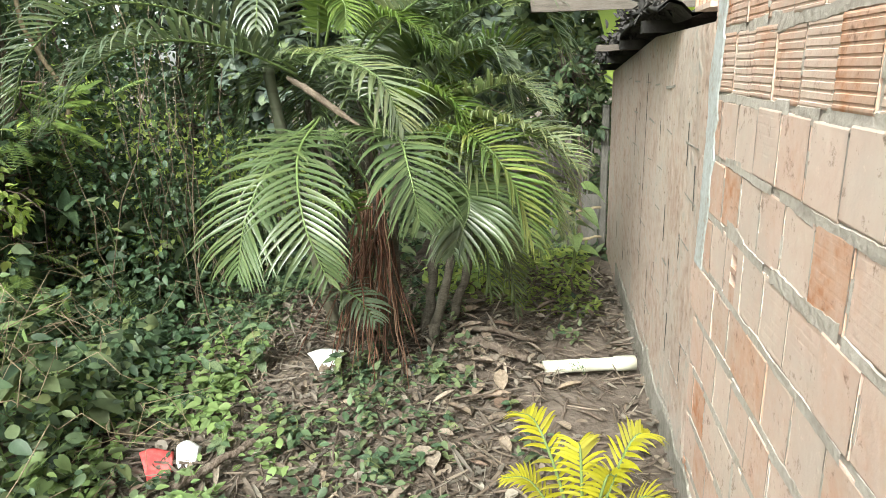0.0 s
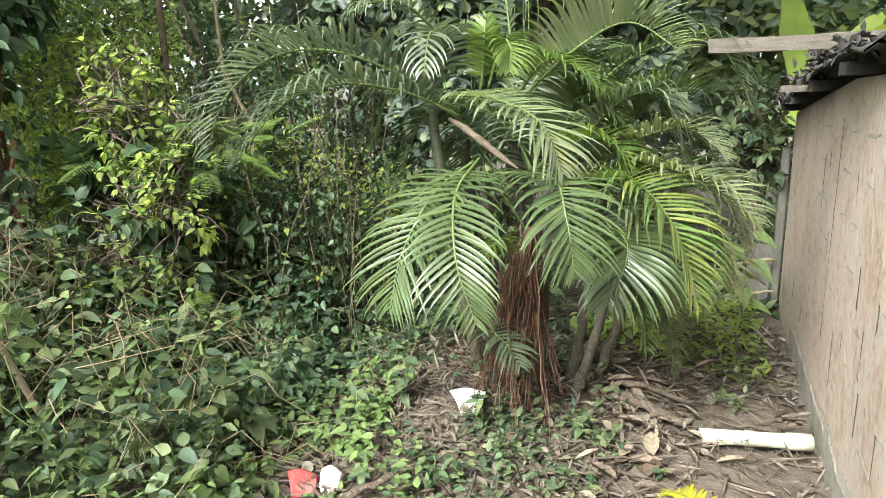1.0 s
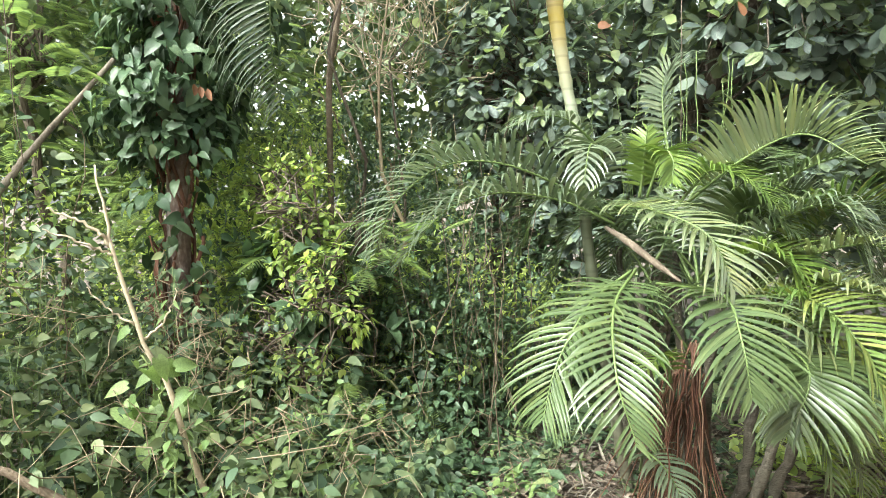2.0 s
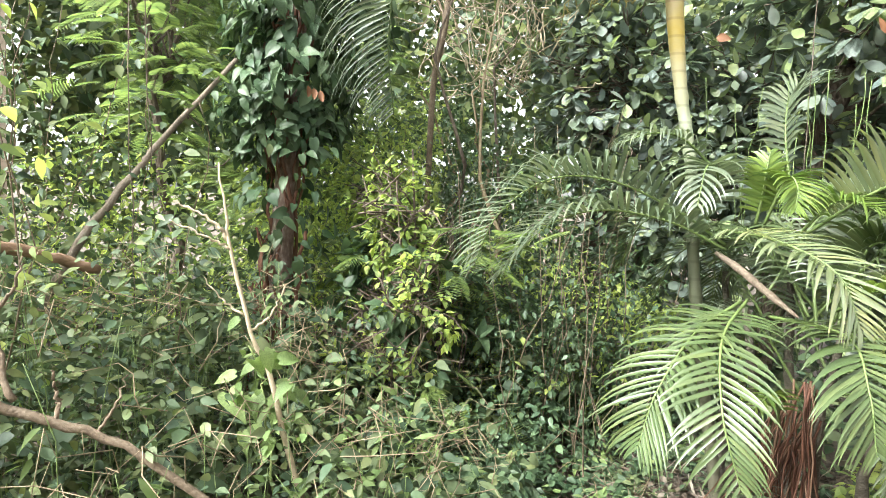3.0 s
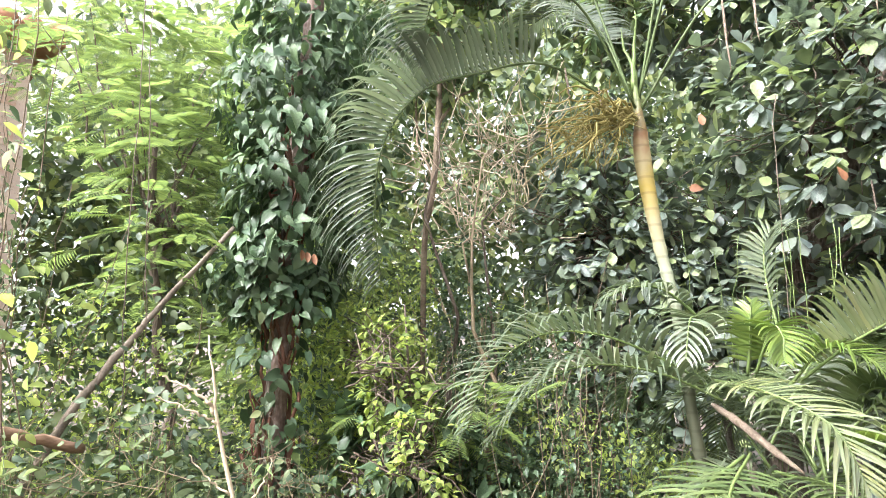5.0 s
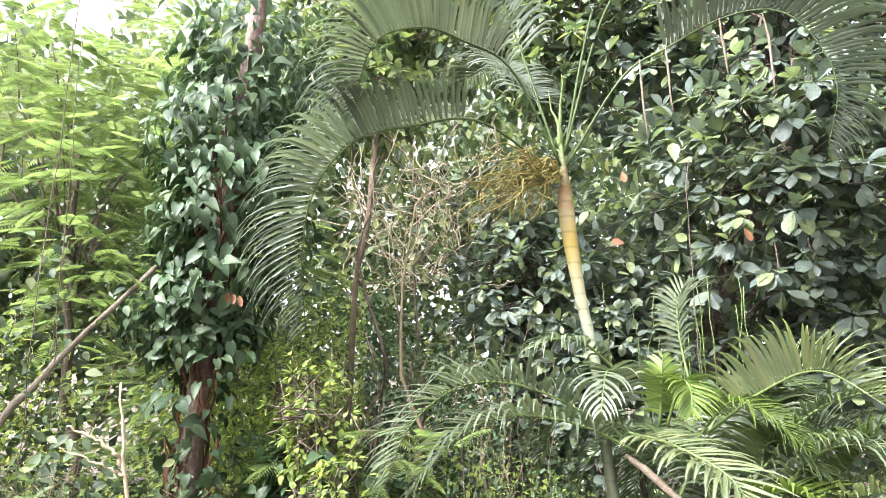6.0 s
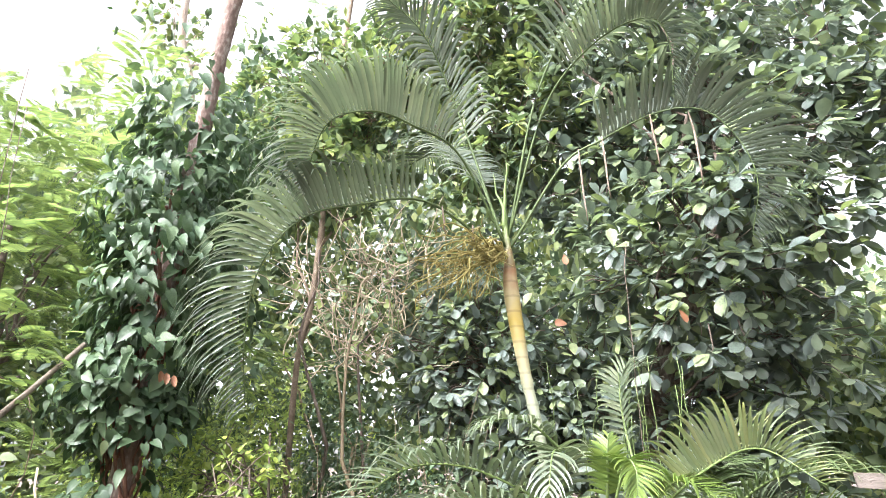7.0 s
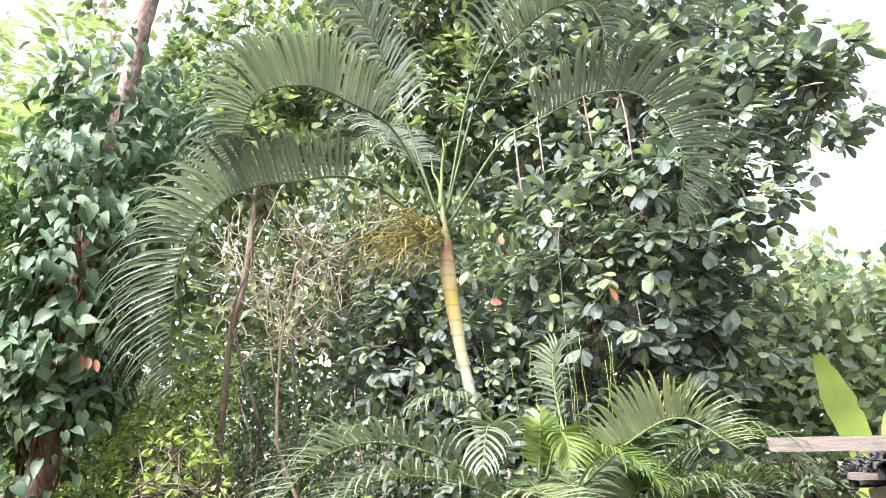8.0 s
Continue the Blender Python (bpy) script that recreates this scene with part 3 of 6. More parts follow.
    for _ in range(8):
        y, z = rng.uniform(2.2, 4.5), rng.uniform(0.15, 1.25)
        cracks.append((y, z, z + rng.uniform(0.06, 0.16)))
    for y, z0, z1 in cracks:
        part("crack", mesh_of("crack", *ragged((-0.0022, y, z0), (-0.0022, y + rng.normal(0, 0.008), z1), rng.uniform(0.0012, 0.003), 0.0004, 0.8), M_SHEET, False), wall, "dark open crack")
    # joints of the blocks showing through the coat
    for r in range(1, 9):
        y = 2.15 + 0.2 * rng.random()
        while y < 4.2:
            L = rng.uniform(0.05, 0.22)
            part("crack", mesh_of("crack", *ragged((-0.0022, y, 0.02 + r * BH + rng.normal(0, 0.004)), (-0.0022, y + L, 0.02 + r * BH + rng.normal(0, 0.006)), rng.uniform(0.001, 0.003), 0.0004, 0.9), M_FOOT, False), wall)
            y += L + rng.uniform(0.1, 0.5)
    part("foot_render", mesh_of("foot_render", *ragged((-0.0015, 1.2, 0.05), (-0.0015, 4.4, 0.03), 0.11, 0.004, 0.3), M_FOOT, False), wall, "grey damp mortar skirt at the wall's foot")
    part("concrete_strip", mesh_of("concrete_strip", *ragged((-0.002, 2.095, 0.84), (-0.002, 2.0, 2.3), 0.05, 0.002, 0.35), M_CONC, False), wall, "pale grey vertical cement strip")
    # vent block beside the strip
    v = join([box(-0.01, 0.07, 2.16, 2.36, 1.575, 1.59), box(-0.01, 0.07, 2.16, 2.36, 1.67, 1.685)] + [box(-0.01, 0.07, 2.16 + 0.047 * i, 2.172 + 0.047 * i, 1.59, 1.67) for i in range(5)])
    part("vent_block", mesh_of("vent_block", *v, M_CLAY, False), wall, "clay block laid with open cells outwards")


build_wall()


def build_roof():
    roof = empty("shed_roof", (0.4, 2.5, 1.55), "low dark mossy corrugated sheet roof on timber laths", "roof")
    n, k = 60, 12
    xs, ys = np.linspace(0.0, 2.2, n), np.linspace(0.0, 2.75, k)
    gx, gy = np.meshgrid(xs, ys, indexing="ij")
    gz = 0.06 - 0.085 * np.maximum(0, gy - 0.7) + 0.022 * np.sin(gx * 2 * np.pi / 0.18) + 0.008 * rng.standard_normal(gx.shape)
    top = np.stack([gx, gy, gz], -1).reshape(-1, 3)
    v = np.vstack([top, top - (0, 0, 0.012)])
    i, j = np.meshgrid(np.arange(n - 1), np.arange(k - 1), indexing="ij")
    q = np.stack([i * k + j, (i + 1) * k + j, (i + 1) * k + j + 1, i * k + j + 1], -1).reshape(-1, 4)
    q = np.concatenate([q, q[:, ::-1] + n * k])
    e = [(a, a + 1, a + 1 + n * k, a + n * k) for a in range(k - 1)] + [(a * k + k - 1, (a + 1) * k + k - 1, (a + 1) * k + k - 1 + n * k, a * k + k - 1 + n * k) for a in range(n - 1)]
    part("sheet", mesh_of("sheet", v, np.concatenate([q, np.array(e)]), M_SHEET), roof, "dark corrugated roofing sheet")
    for y in (0.35, 1.2, 2.0, 2.6):
        b = join([box(0.0, 2.1, y, y + 0.06, -0.01 - 0.085 * max(0, y - 0.7), 0.035 - 0.085 * max(0, y - 0.7))])
        part("rafter", mesh_of("rafter", *b, M_SHEET, False), roof, "dark timber lath")
    k = 700
    y = rng.uniform(0.15, 2.7, k)
    heap = np.column_stack([0.03 + rng.normal(0, 0.04, k), y, 0.06 - 0.085 * np.maximum(0, y - 0.7) + np.abs(rng.normal(0, 0.022, k))])
    rest = [scatter(leaf_shape("curled"), heap, sphere_dirs(k), np.array([0, 0, 1.0]) + 0.7 * sphere_dirs(k), 0.036 * rng.uniform(0.5, 1.5, k))]
    tagged(part("debris", mesh_of("debris", *join(rest), M_SHEET), roof, "rotting leaves caught on the eave"), kind="stuff")


build_roof()


def build_shed_walls():
    tagged(new("wall_north", mesh_of("wall_north", *join([box(0.6, 2.5, 5.1, 5.2, -0.4, 1.36)]), M_CLAY, False)), "far clay block wall of the shed", "wall", kind="structure")
    tagged(new("wall_shed_side", mesh_of("wall_shed_side", *join([box(2.4, 2.5, 0.2, 5.1, -0.4, 1.36)]), M_CLAY, False)), "outer clay block wall of the shed", "wall", kind="structure")


build_shed_walls()


def plank(name, size, m, mat, label):
    """A sawn board with uneven, slightly split ends."""
    L, w, h = size
    n = 14
    xs = np.linspace(0, L, n)
    ring = np.array([(-w / 2, -h / 2), (-w / 2, h / 2), (w / 2, h / 2), (w / 2, -h / 2)])
    v = np.array([[(x + (rng.normal(0, 0.006) if x in (0, L) else 0), a + rng.normal(0, 0.0015), b + rng.normal(0, 0.002)) for a, b in ring] for x in xs]).reshape(-1, 3)
    q = [(i * 4 + j, i * 4 + (j + 1) % 4, i * 4 + 4 + (j + 1) % 4, i * 4 + 4 + j) for i in range(n - 1) for j in range(4)] + [(3, 2, 1, 0), (n * 4 - 4, n * 4 - 3, n * 4 - 2, n * 4 - 1)]
    ob = new(name, mesh_of(name, v, q, mat, False))
    ob.matrix_world = m
    return tagged(ob, label, "plank")


plank("eave_board", (1.4, 0.03, 0.052), pose(-0.03, 2.93, 1.667, 0, 0.6, 2), M_PLANK, "grey weathered board sticking out from the shed roof")
plank("eave_board", (0.5, 0.04, 0.03), pose(0.28, 3.81, 1.51, 0, 1, -3), M_PLANK, "short grey board end under the dark roof edge")


def build_corner():
    post = new("corner_post", mesh_of("corner_post", *join([box(-0.02, 0.035, -0.04, 0.03, -0.2, 1.12)]), M_POST, False))
    post.location = (0.46, 5.27, 0)
    post.modifiers.new("bevel", "BEVEL").width = 0.008
    tagged(post, "grey weathered timber post at the wall's end", "post")
    slab = new("old_board", mesh_of("old_board", *join([box(0, 0.13, 0, 0.03, -0.25, 0.42)]), M_POST, False))
    slab.location = (0.3, 5.3, 0)
    slab.rotation_euler = (0, radians(2), 0)
    tagged(slab, "upright grey board leaning beside the post", "board")
    for a, b in (((0.2, 5.2, 0.28), (0.45, 5.17, 0.34)), ((0.22, 5.2, 0.05), (0.46, 5.17, 0.1))):
        tagged(new("stick", mesh_of("stick", *tube(wiggle(a, b, 6, 0.01), [0.011, 0.012, 0.012, 0.011, 0.011, 0.009], 7, 0.05), M_BAMBOO)), "short dry stick wedged across to the post", "stick", "sticks at the post")
    for i in range(10):
        x, y = 0.14 + rng.uniform(-0.12, 0.2), 5.35 + rng.uniform(-0.05, 0.4)
        h = rng.uniform(0.45, 1.0)
        tagged(new("cane", mesh_of("cane", *tube(wiggle((x, y, -0.1), (x + rng.normal(0, 0.08), y, h), 8, 0.03), np.linspace(0.010, 0.006, 8), 6), M_POST)), "thin dry upright cane in the old fence", "cane", "canes of the old fence")


build_corner()


def build_pipe():
    """Drain pipe out of the wall's foot, with a collar and an open end."""
    pipe = empty("drain_pipe", (0.03, 2.95, 0.04), "dirty white plastic drain pipe lying out of the wall's foot", "pipe")
    L, r = 0.44, 0.031
    a = np.linspace(0, 2 * np.pi, 24, endpoint=False)
    prof = [(0, r - 0.004), (0, r), (0.18, r), (0.185, r + 0.003), (0.21, r + 0.003), (0.215, r), (L - 0.1, r), (L - 0.095, r + 0.005), (L, r + 0.005), (L, r - 0.004), (0, r - 0.004)]
    v = np.array([[(x, q * math.cos(t), q * math.sin(t)) for t in a] for x, q in prof]).reshape(-1, 3)
    f = [(i * 24 + j, i * 24 + (j + 1) % 24, (i + 1) * 24 + (j + 1) % 24, (i + 1) * 24 + j) for i in range(len(prof) - 1) for j in range(24)]
    part("tube", mesh_of("tube", v, f, M_PVC), pipe, "", pose(0, 0, 0.01, 0, -1, 10))
    moss = scatter(leaf_shape("small"), np.column_stack([rng.uniform(0.12, 0.2, 40), rng.normal(-0.03, 0.02, 40), rng.uniform(0.02, 0.05, 40)]), sphere_dirs(40), sphere_dirs(40), 0.012)
    tagged(part("moss", mesh_of("moss", *moss, M_BUSH), pipe, "small moss patch"), kind="stuff")


build_pipe()


# ---- the palm ----
def frond(parent, points, reach, mat, pairs=44, droop=0.5, width=0.021, stalk=0.12, lift=0.25, name="frond", label="", rib=M_RACHIS, single=False):
    """A feather leaf: a rachis through the points and pairs of drooping, folded leaflets along it."""
    origin = np.array(parent.location)
    line = curve(points, 40) - origin
    length = np.linalg.norm(np.diff(line, axis=0), axis=1).sum()
    ob = part(name, mesh_of(name, *tube(line, np.linspace(0.0075, 0.002, 40), 6), rib), parent, label)
    heading = line[-1] - line[0]
    heading[2] = 0
    if np.linalg.norm(heading) < 0.15:
        heading = np.array([0.4, -1, 0])
    side = unit(np.cross(unit(heading), (0, 0, 1)))
    tang = unit(np.gradient(line, axis=0))
    vs, fs, count = [], [], 0
    seg = 6
    for i in range(pairs):
        s = stalk + (1 - stalk) * (i + 0.5) / pairs
        k = min(int(s * 39), 38)
        base = line[k] + (line[k + 1] - line[k]) * (s * 39 - k)
        t = tang[k]
        up = unit(np.cross(side, t))
        if up[2] < 0 and abs(t[2]) < 0.8:
            up = -up
        u = (s - stalk) / (1 - stalk)
        ln = reach * (0.35 + 0.65 * math.sin(math.pi * min(1, 0.18 + 0.72 * u)) ** 0.8) * (1 - 0.55 * max(0, u - 0.75) / 0.25)
        for sg in (1, -1):
            if rng.random() < 0.03:
                continue
            ll = ln * rng.uniform(0.85, 1.08)
            bend = droop * rng.uniform(0.75, 1.35)
            d = unit(sg * side * (1.0 - 0.35 * u) + t * (0.28 + 0.6 * u + rng.normal(0, 0.05)) + up * (lift + rng.normal(0, 0.08)))
            p, pts, dirs = base.copy(), [], []
            for j in range(seg + 1):
                pts.append(p.copy()); dirs.append(d.copy())
                d = unit(d + np.array((0, 0, -1.0)) * bend * (0.06 + 0.11 * j * j) / seg * 2)
                p = p + d * ll / seg
            wv = 0.86 * width * np.array([0.45, 0.95, 1, 0.9, 0.7, 0.4, 0.03]) * 0.5 * (0.75 + 0.5 * math.sin(math.pi * min(1, u + 0.2)))
            for j in range(seg + 1):
                wdir = unit(np.cross(dirs[j], up) + 1e-6)
                nrm = np.cross(wdir, dirs[j])
                vs += [pts[j] + wdir * wv[j] + nrm * wv[j] * 0.35, pts[j], pts[j] - wdir * wv[j] + nrm * wv[j] * 0.35]
            for j in range(seg):
                a = count + 3 * j
                fs += [(a, a + 1, a + 4), (a, a + 4, a + 3), (a + 1, a + 2, a + 5), (a + 1, a + 5, a + 4)]
            count += 3 * (seg + 1)
            if single:
                part("leaflet", mesh_of("leaflet", np.array(vs), np.array(fs), mat), ob)
                vs, fs, count = [], [], 0
    if not single:
        tagged(part("foliage", mesh_of("foliage", np.array(vs), np.array(fs), mat), ob), kind="stuff")
    return ob


def build_palm():
    palm = empty("areca_palm", (-0.85, 3.1, 0.05), "clumping palm with a pale ringed trunk and arching green fronds", "palm tree")
    o = np.array(palm.location)
    # the tall ringed stem
    line = curve([(-1.02, 3.12, 0.0), (-1.15, 3.1, 0.7), (-1.24, 3.08, 1.31), (-1.30, 3.10, 1.81), (-1.37, 3.12, 2.11), (-1.41, 3.11, 2.38), (-1.43, 3.09, 2.62), (-1.43, 3.08, 2.8), (-1.45, 3.08, 3.0)], 90)
    z = line[:, 2]
    rad = np.interp(z, [0, 1.3, 2.0, 2.2, 2.4, 2.6, 2.72, 2.8, 3.0], [0.03, 0.026, 0.027, 0.031, 0.038, 0.043, 0.036, 0.022, 0.012])
    rad = rad + np.where((z < 2.15) & (np.arange(90) % 5 == 0), 0.004, 0)
    part("trunk", mesh_of("trunk", *tube(line - o, rad, 14), M_SHAFT), palm, "pale ringed trunk with a yellowish crownshaft")
    # shorter stems of the clump
    for x, y, h, dx, dy in ((-0.72, 3.05, 1.15, 0.1, -0.05), (-0.62, 3.2, 1.1, 0.2, 0.0), (-0.9, 3.0, 1.2, -0.05, -0.1), (-0.55, 3.1, 0.9, 0.15, -0.1), (-1.1, 3.3, 1.3, -0.1, 0.1), (-0.8, 3.3, 1.45, -0.1, 0.0), (-0.5, 3.35, 1.0, 0.25, 0.1)):
        l2 = wiggle((x, y, 0), (x + dx, y + dy, h), 16, 0.04)
        r2 = np.linspace(0.035, 0.018, 16) + np.where(np.arange(16) % 3 == 0, 0.004, 0)
        part("stem", mesh_of("stem", *tube(l2 - o, r2 * 0.8, 9, 0.04), M_DARKSTEM), palm, "dark ringed stem of the clump")
    # dry leaf base lying across
    l3 = curve([(-1.08, 2.88, 1.42), (-0.97, 2.82, 1.37), (-0.85, 2.76, 1.30), (-0.71, 2.70, 1.22)], 16)
    part("leaf_base", mesh_of("leaf_base", *tube(l3 - o, np.interp(np.arange(16), [0, 5, 12, 15], [0.008, 0.017, 0.013, 0.004]), 9, 0.08), M_SHEATH), palm, "pale dry leaf base")
    G, Y, L, P = M_PALM, M_PALM_YOUNG, M_PALM_YELLOW, M_PALM_PALE
    # low fronds of the clump
    frond(palm, [(-0.92, 2.81, 1.25), (-0.90, 2.49, 1.14), (-0.81, 2.26, 0.94), (-0.73, 2.24, 0.71)], 0.25, G, 28, 0.3, 0.018, lift=0.1, single=True)
    frond(palm, [(-0.94, 2.80, 1.24), (-1.02, 2.55, 1.13), (-1.07, 2.35, 0.93), (-1.10, 2.28, 0.72)], 0.31, G, 28, 0.35, 0.018, lift=0.1, single=True)
    frond(palm, [(-0.84, 2.83, 1.19), (-0.53, 2.51, 1.21), (-0.43, 2.33, 1.09), (-0.39, 2.28, 0.92)], 0.26, G, 34, 0.35, 0.017, lift=0.15, single=True)
    frond(palm, [(-0.56, 3.01, 1.13), (-0.29, 2.86, 1.16), (-0.11, 2.72, 1.01), (-0.01, 2.68, 0.73)], 0.30, L, 36, 0.5, 0.018, lift=0.4)
    frond(palm, [(-0.51, 3.13, 1.16), (-0.32, 3.06, 1.30), (-0.10, 2.97, 1.36), (0.06, 2.93, 1.25)], 0.22, M_PALM_LIGHT, 44, 0.35, 0.015, lift=0.35)
    frond(palm, [(-0.56, 3.12, 1.14), (-0.22, 3.02, 1.20), (0.01, 2.93, 1.14), (0.17, 2.87, 1.00)], 0.29, M_PALM_LIGHT, 40, 0.5, 0.018, lift=0.5)
    frond(palm, [(-0.49, 3.03, 0.97), (-0.30, 2.75, 0.96), (-0.27, 2.66, 0.87), (-0.33, 2.60, 0.72)], 0.28, G, 30, 0.5)
    frond(palm, [(-0.38, 3.15, 0.92), (-0.22, 3.07, 0.79), (-0.13, 3.02, 0.56), (-0.09, 3.02, 0.29)], 0.2, G, 34, 0.5, 0.016)
    frond(palm, [(-1.04, 2.82, 1.52), (-0.79, 2.61, 1.50), (-0.57, 2.51, 1.41), (-0.48, 2.48, 1.23)], 0.28, M_PALM_LIGHT, 33, 0.35, 0.018, lift=0.2, single=True)
    frond(palm, [(-1.09, 3.02, 1.45), (-1.25, 2.86, 1.59), (-1.47, 2.65, 1.71), (-1.64, 2.43, 1.7), (-1.75, 2.23, 1.54), (-1.78, 2.13, 1.33)], 0.38, P, 46, 0.55, 0.02, lift=0.5)
    frond(palm, [(-1.07, 2.97, 1.43), (-1.25, 2.8, 1.54), (-1.46, 2.59, 1.58), (-1.61, 2.39, 1.5), (-1.73, 2.22, 1.28)], 0.36, P, 44, 0.6, 0.02, lift=0.35)
    frond(palm, [(-0.95, 2.94, 1.55), (-0.92, 2.90, 1.67), (-0.90, 2.85, 1.75), (-0.89, 2.85, 1.84)], 0.11, Y, 20, 0.25, 0.018, label="bright young frond")
    frond(palm, [(-0.92, 2.95, 1.55), (-0.83, 2.87, 1.73), (-0.78, 2.83, 1.70), (-0.77, 2.78, 1.61)], 0.16, Y, 34, 0.4, 0.012, label="bright young frond")
    frond(palm, [(-0.79, 3.09, 1.52), (-0.55, 3.03, 1.70), (-0.33, 2.96, 1.78), (-0.12, 2.87, 1.65)], 0.31, M_PALM_LIGHT, 43, 0.35, 0.018, lift=1.0)
    frond(palm, [(-1.15, 2.98, 1.78), (-1.24, 2.84, 1.90), (-1.32, 2.70, 1.91), (-1.42, 2.62, 1.86)], 0.22, P, 26, 0.9, 0.016)
    frond(palm, [(-0.96, 3.46, 1.72), (-1.01, 3.50, 2.0), (-1.0, 3.54, 2.18), (-0.86, 3.58, 2.23)], 0.22, P, 24, 0.3, 0.018)
    frond(palm, [(-1.16, 2.97, 1.56), (-1.08, 2.84, 1.73), (-1.07, 2.68, 1.77), (-1.06, 2.58, 1.61)], 0.20, P, 20, 0.6, 0.018)
    frond(palm, [(-0.81, 2.98, 1.5), (-0.67, 2.96, 1.65), (-0.54, 2.93, 1.62), (-0.39, 2.85, 1.50)], 0.22, Y, 40, 0.5, 0.012, label="bright young frond")
    frond(palm, [(-0.91, 2.85, 0.36), (-0.85, 2.72, 0.50), (-0.75, 2.65, 0.48), (-0.68, 2.62, 0.40)], 0.16, P, 15, 0.4, 0.018)
    frond(palm, [(-0.76, 2.76, 0.80), (-0.75, 2.65, 0.93), (-0.75, 2.55, 0.95), (-0.80, 2.48, 0.88)], 0.11, Y, 16, 0.4, 0.016, label="bright young frond")
    frond(palm, [(-0.55, 3.05, 1.06), (-0.35, 2.95, 1.08), (-0.18, 2.86, 0.90), (-0.11, 2.81, 0.68)], 0.27, M_PALM_LIGHT, 36, 0.5, 0.018, lift=0.4)
    frond(palm, [(-0.62, 3.0, 1.0), (-0.39, 2.84, 1.0), (-0.26, 2.75, 0.83), (-0.31, 2.69, 0.74)], 0.25, P, 31, 0.5, 0.018, lift=0.3)
    frond(palm, [(-0.53, 3.2, 1.15), (-0.31, 3.2, 1.40), (-0.19, 3.17, 1.50), (0.0, 3.15, 1.5)], 0.29, L, 33, 0.4, 0.018, lift=0.6)
    frond(palm, [(-0.5, 3.12, 1.08), (-0.14, 3.08, 1.05), (0.05, 3.03, 0.89), (0.1, 2.98, 0.7)], 0.29, M_PALM_LIGHT, 36, 0.5, 0.018, lift=0.4)
    frond(palm, [(-0.6, 3.18, 1.25), (-0.58, 3.1, 1.46), (-0.49, 3.06, 1.5), (-0.36, 3.03, 1.4)], 0.27, G, 31, 0.4, 0.018, lift=0.4)
    frond(palm, [(-0.68, 3.06, 1.2), (-0.51, 2.98, 1.32), (-0.37, 2.94, 1.29), (-0.3, 2.91, 1.12)], 0.27, Y, 31, 0.4, 0.018, lift=0.4)
    frond(palm, [(-0.60, 3.31, 1.09), (-0.42, 3.30, 1.28), (-0.20, 3.28, 1.36), (-0.02, 3.24, 1.28), (0.06, 3.18, 1.13)], 0.26, M_PALM_LIGHT, 34, 0.5, 0.018, lift=0.35)
    frond(palm, [(-0.60, 3.29, 0.98), (-0.36, 3.25, 1.11), (-0.11, 3.17, 1.12), (0.07, 3.12, 1.04), (0.15, 3.09, 0.87)], 0.3, M_PALM_LIGHT, 36, 0.5, 0.018, lift=0.35)
    frond(palm, [(-0.62, 3.23, 0.93), (-0.40, 3.13, 1.00), (-0.18, 3.04, 0.96), (-0.04, 2.97, 0.82), (0.01, 2.93, 0.64)], 0.28, L, 36, 0.5, 0.018, lift=0.5)
    frond(palm, [(-0.64, 3.16, 0.86), (-0.45, 3.05, 0.91), (-0.31, 2.95, 0.82), (-0.23, 2.92, 0.65), (-0.20, 2.86, 0.45)], 0.24, G, 30, 0.5, 0.018, lift=0.4)
    frond(palm, [(-0.71, 3.28, 1.12), (-0.60, 3.38, 1.36), (-0.45, 3.35, 1.52), (-0.25, 3.28, 1.56)], 0.28, P, 34, 0.5, 0.018, lift=0.6)
    # inner and rear fronds
    for i in range(13):
        a = math.pi * (-0.15 + 1.35 * i / 12) + rng.normal(0, 0.12)
        r = rng.uniform(0.55, 0.95)
        b = np.array((-0.82 + rng.normal(0, 0.12), 3.12 + rng.normal(0, 0.1), rng.uniform(0.8, 1.35)))
        e = b + (r * math.cos(a), 0.8 * r * math.sin(a), rng.uniform(-0.15, 0.35))
        frond(palm, [b, b + (e - b) * 0.4 + (0, 0, 0.34), b + (e - b) * 0.8 + (0, 0, 0.32), e], 0.3, G if i % 3 else P, 46, 0.5, 0.014)
    # the crown
    C = M_PALM_CROWN
    frond(palm, [(-1.44, 3.06, 2.78), (-1.66, 2.63, 3.0), (-1.84, 2.28, 2.9), (-1.92, 2.0, 2.75), (-2.01, 1.87, 2.51), (-2.05, 1.86, 2.21), (-2.06, 1.91, 1.93)], 0.44, C, 66, 0.75, 0.021, 0.2, lift=1.3, rib=M_CROWNRIB)
    frond(palm, [(-1.44, 3.06, 2.85), (-1.54, 2.74, 3.29), (-1.64, 2.43, 3.35), (-1.69, 2.19, 3.32), (-1.77, 1.99, 3.2), (-1.84, 1.95, 3.02), (-1.88, 1.98, 2.85)], 0.42, C, 62, 0.75, 0.022, 0.22, lift=1.3, rib=M_CROWNRIB)
    frond(palm, [(-1.42, 3.08, 2.84), (-1.1, 3.09, 3.26), (-0.87, 3.1, 3.36), (-0.58, 3.08, 3.42), (-0.36, 3.08, 3.37), (-0.23, 3.13, 3.2), (-0.18, 3.18, 2.98), (-0.25, 3.27, 2.74)], 0.42, C, 66, 0.75, 0.021, 0.28, lift=1.3, rib=M_CROWNRIB)
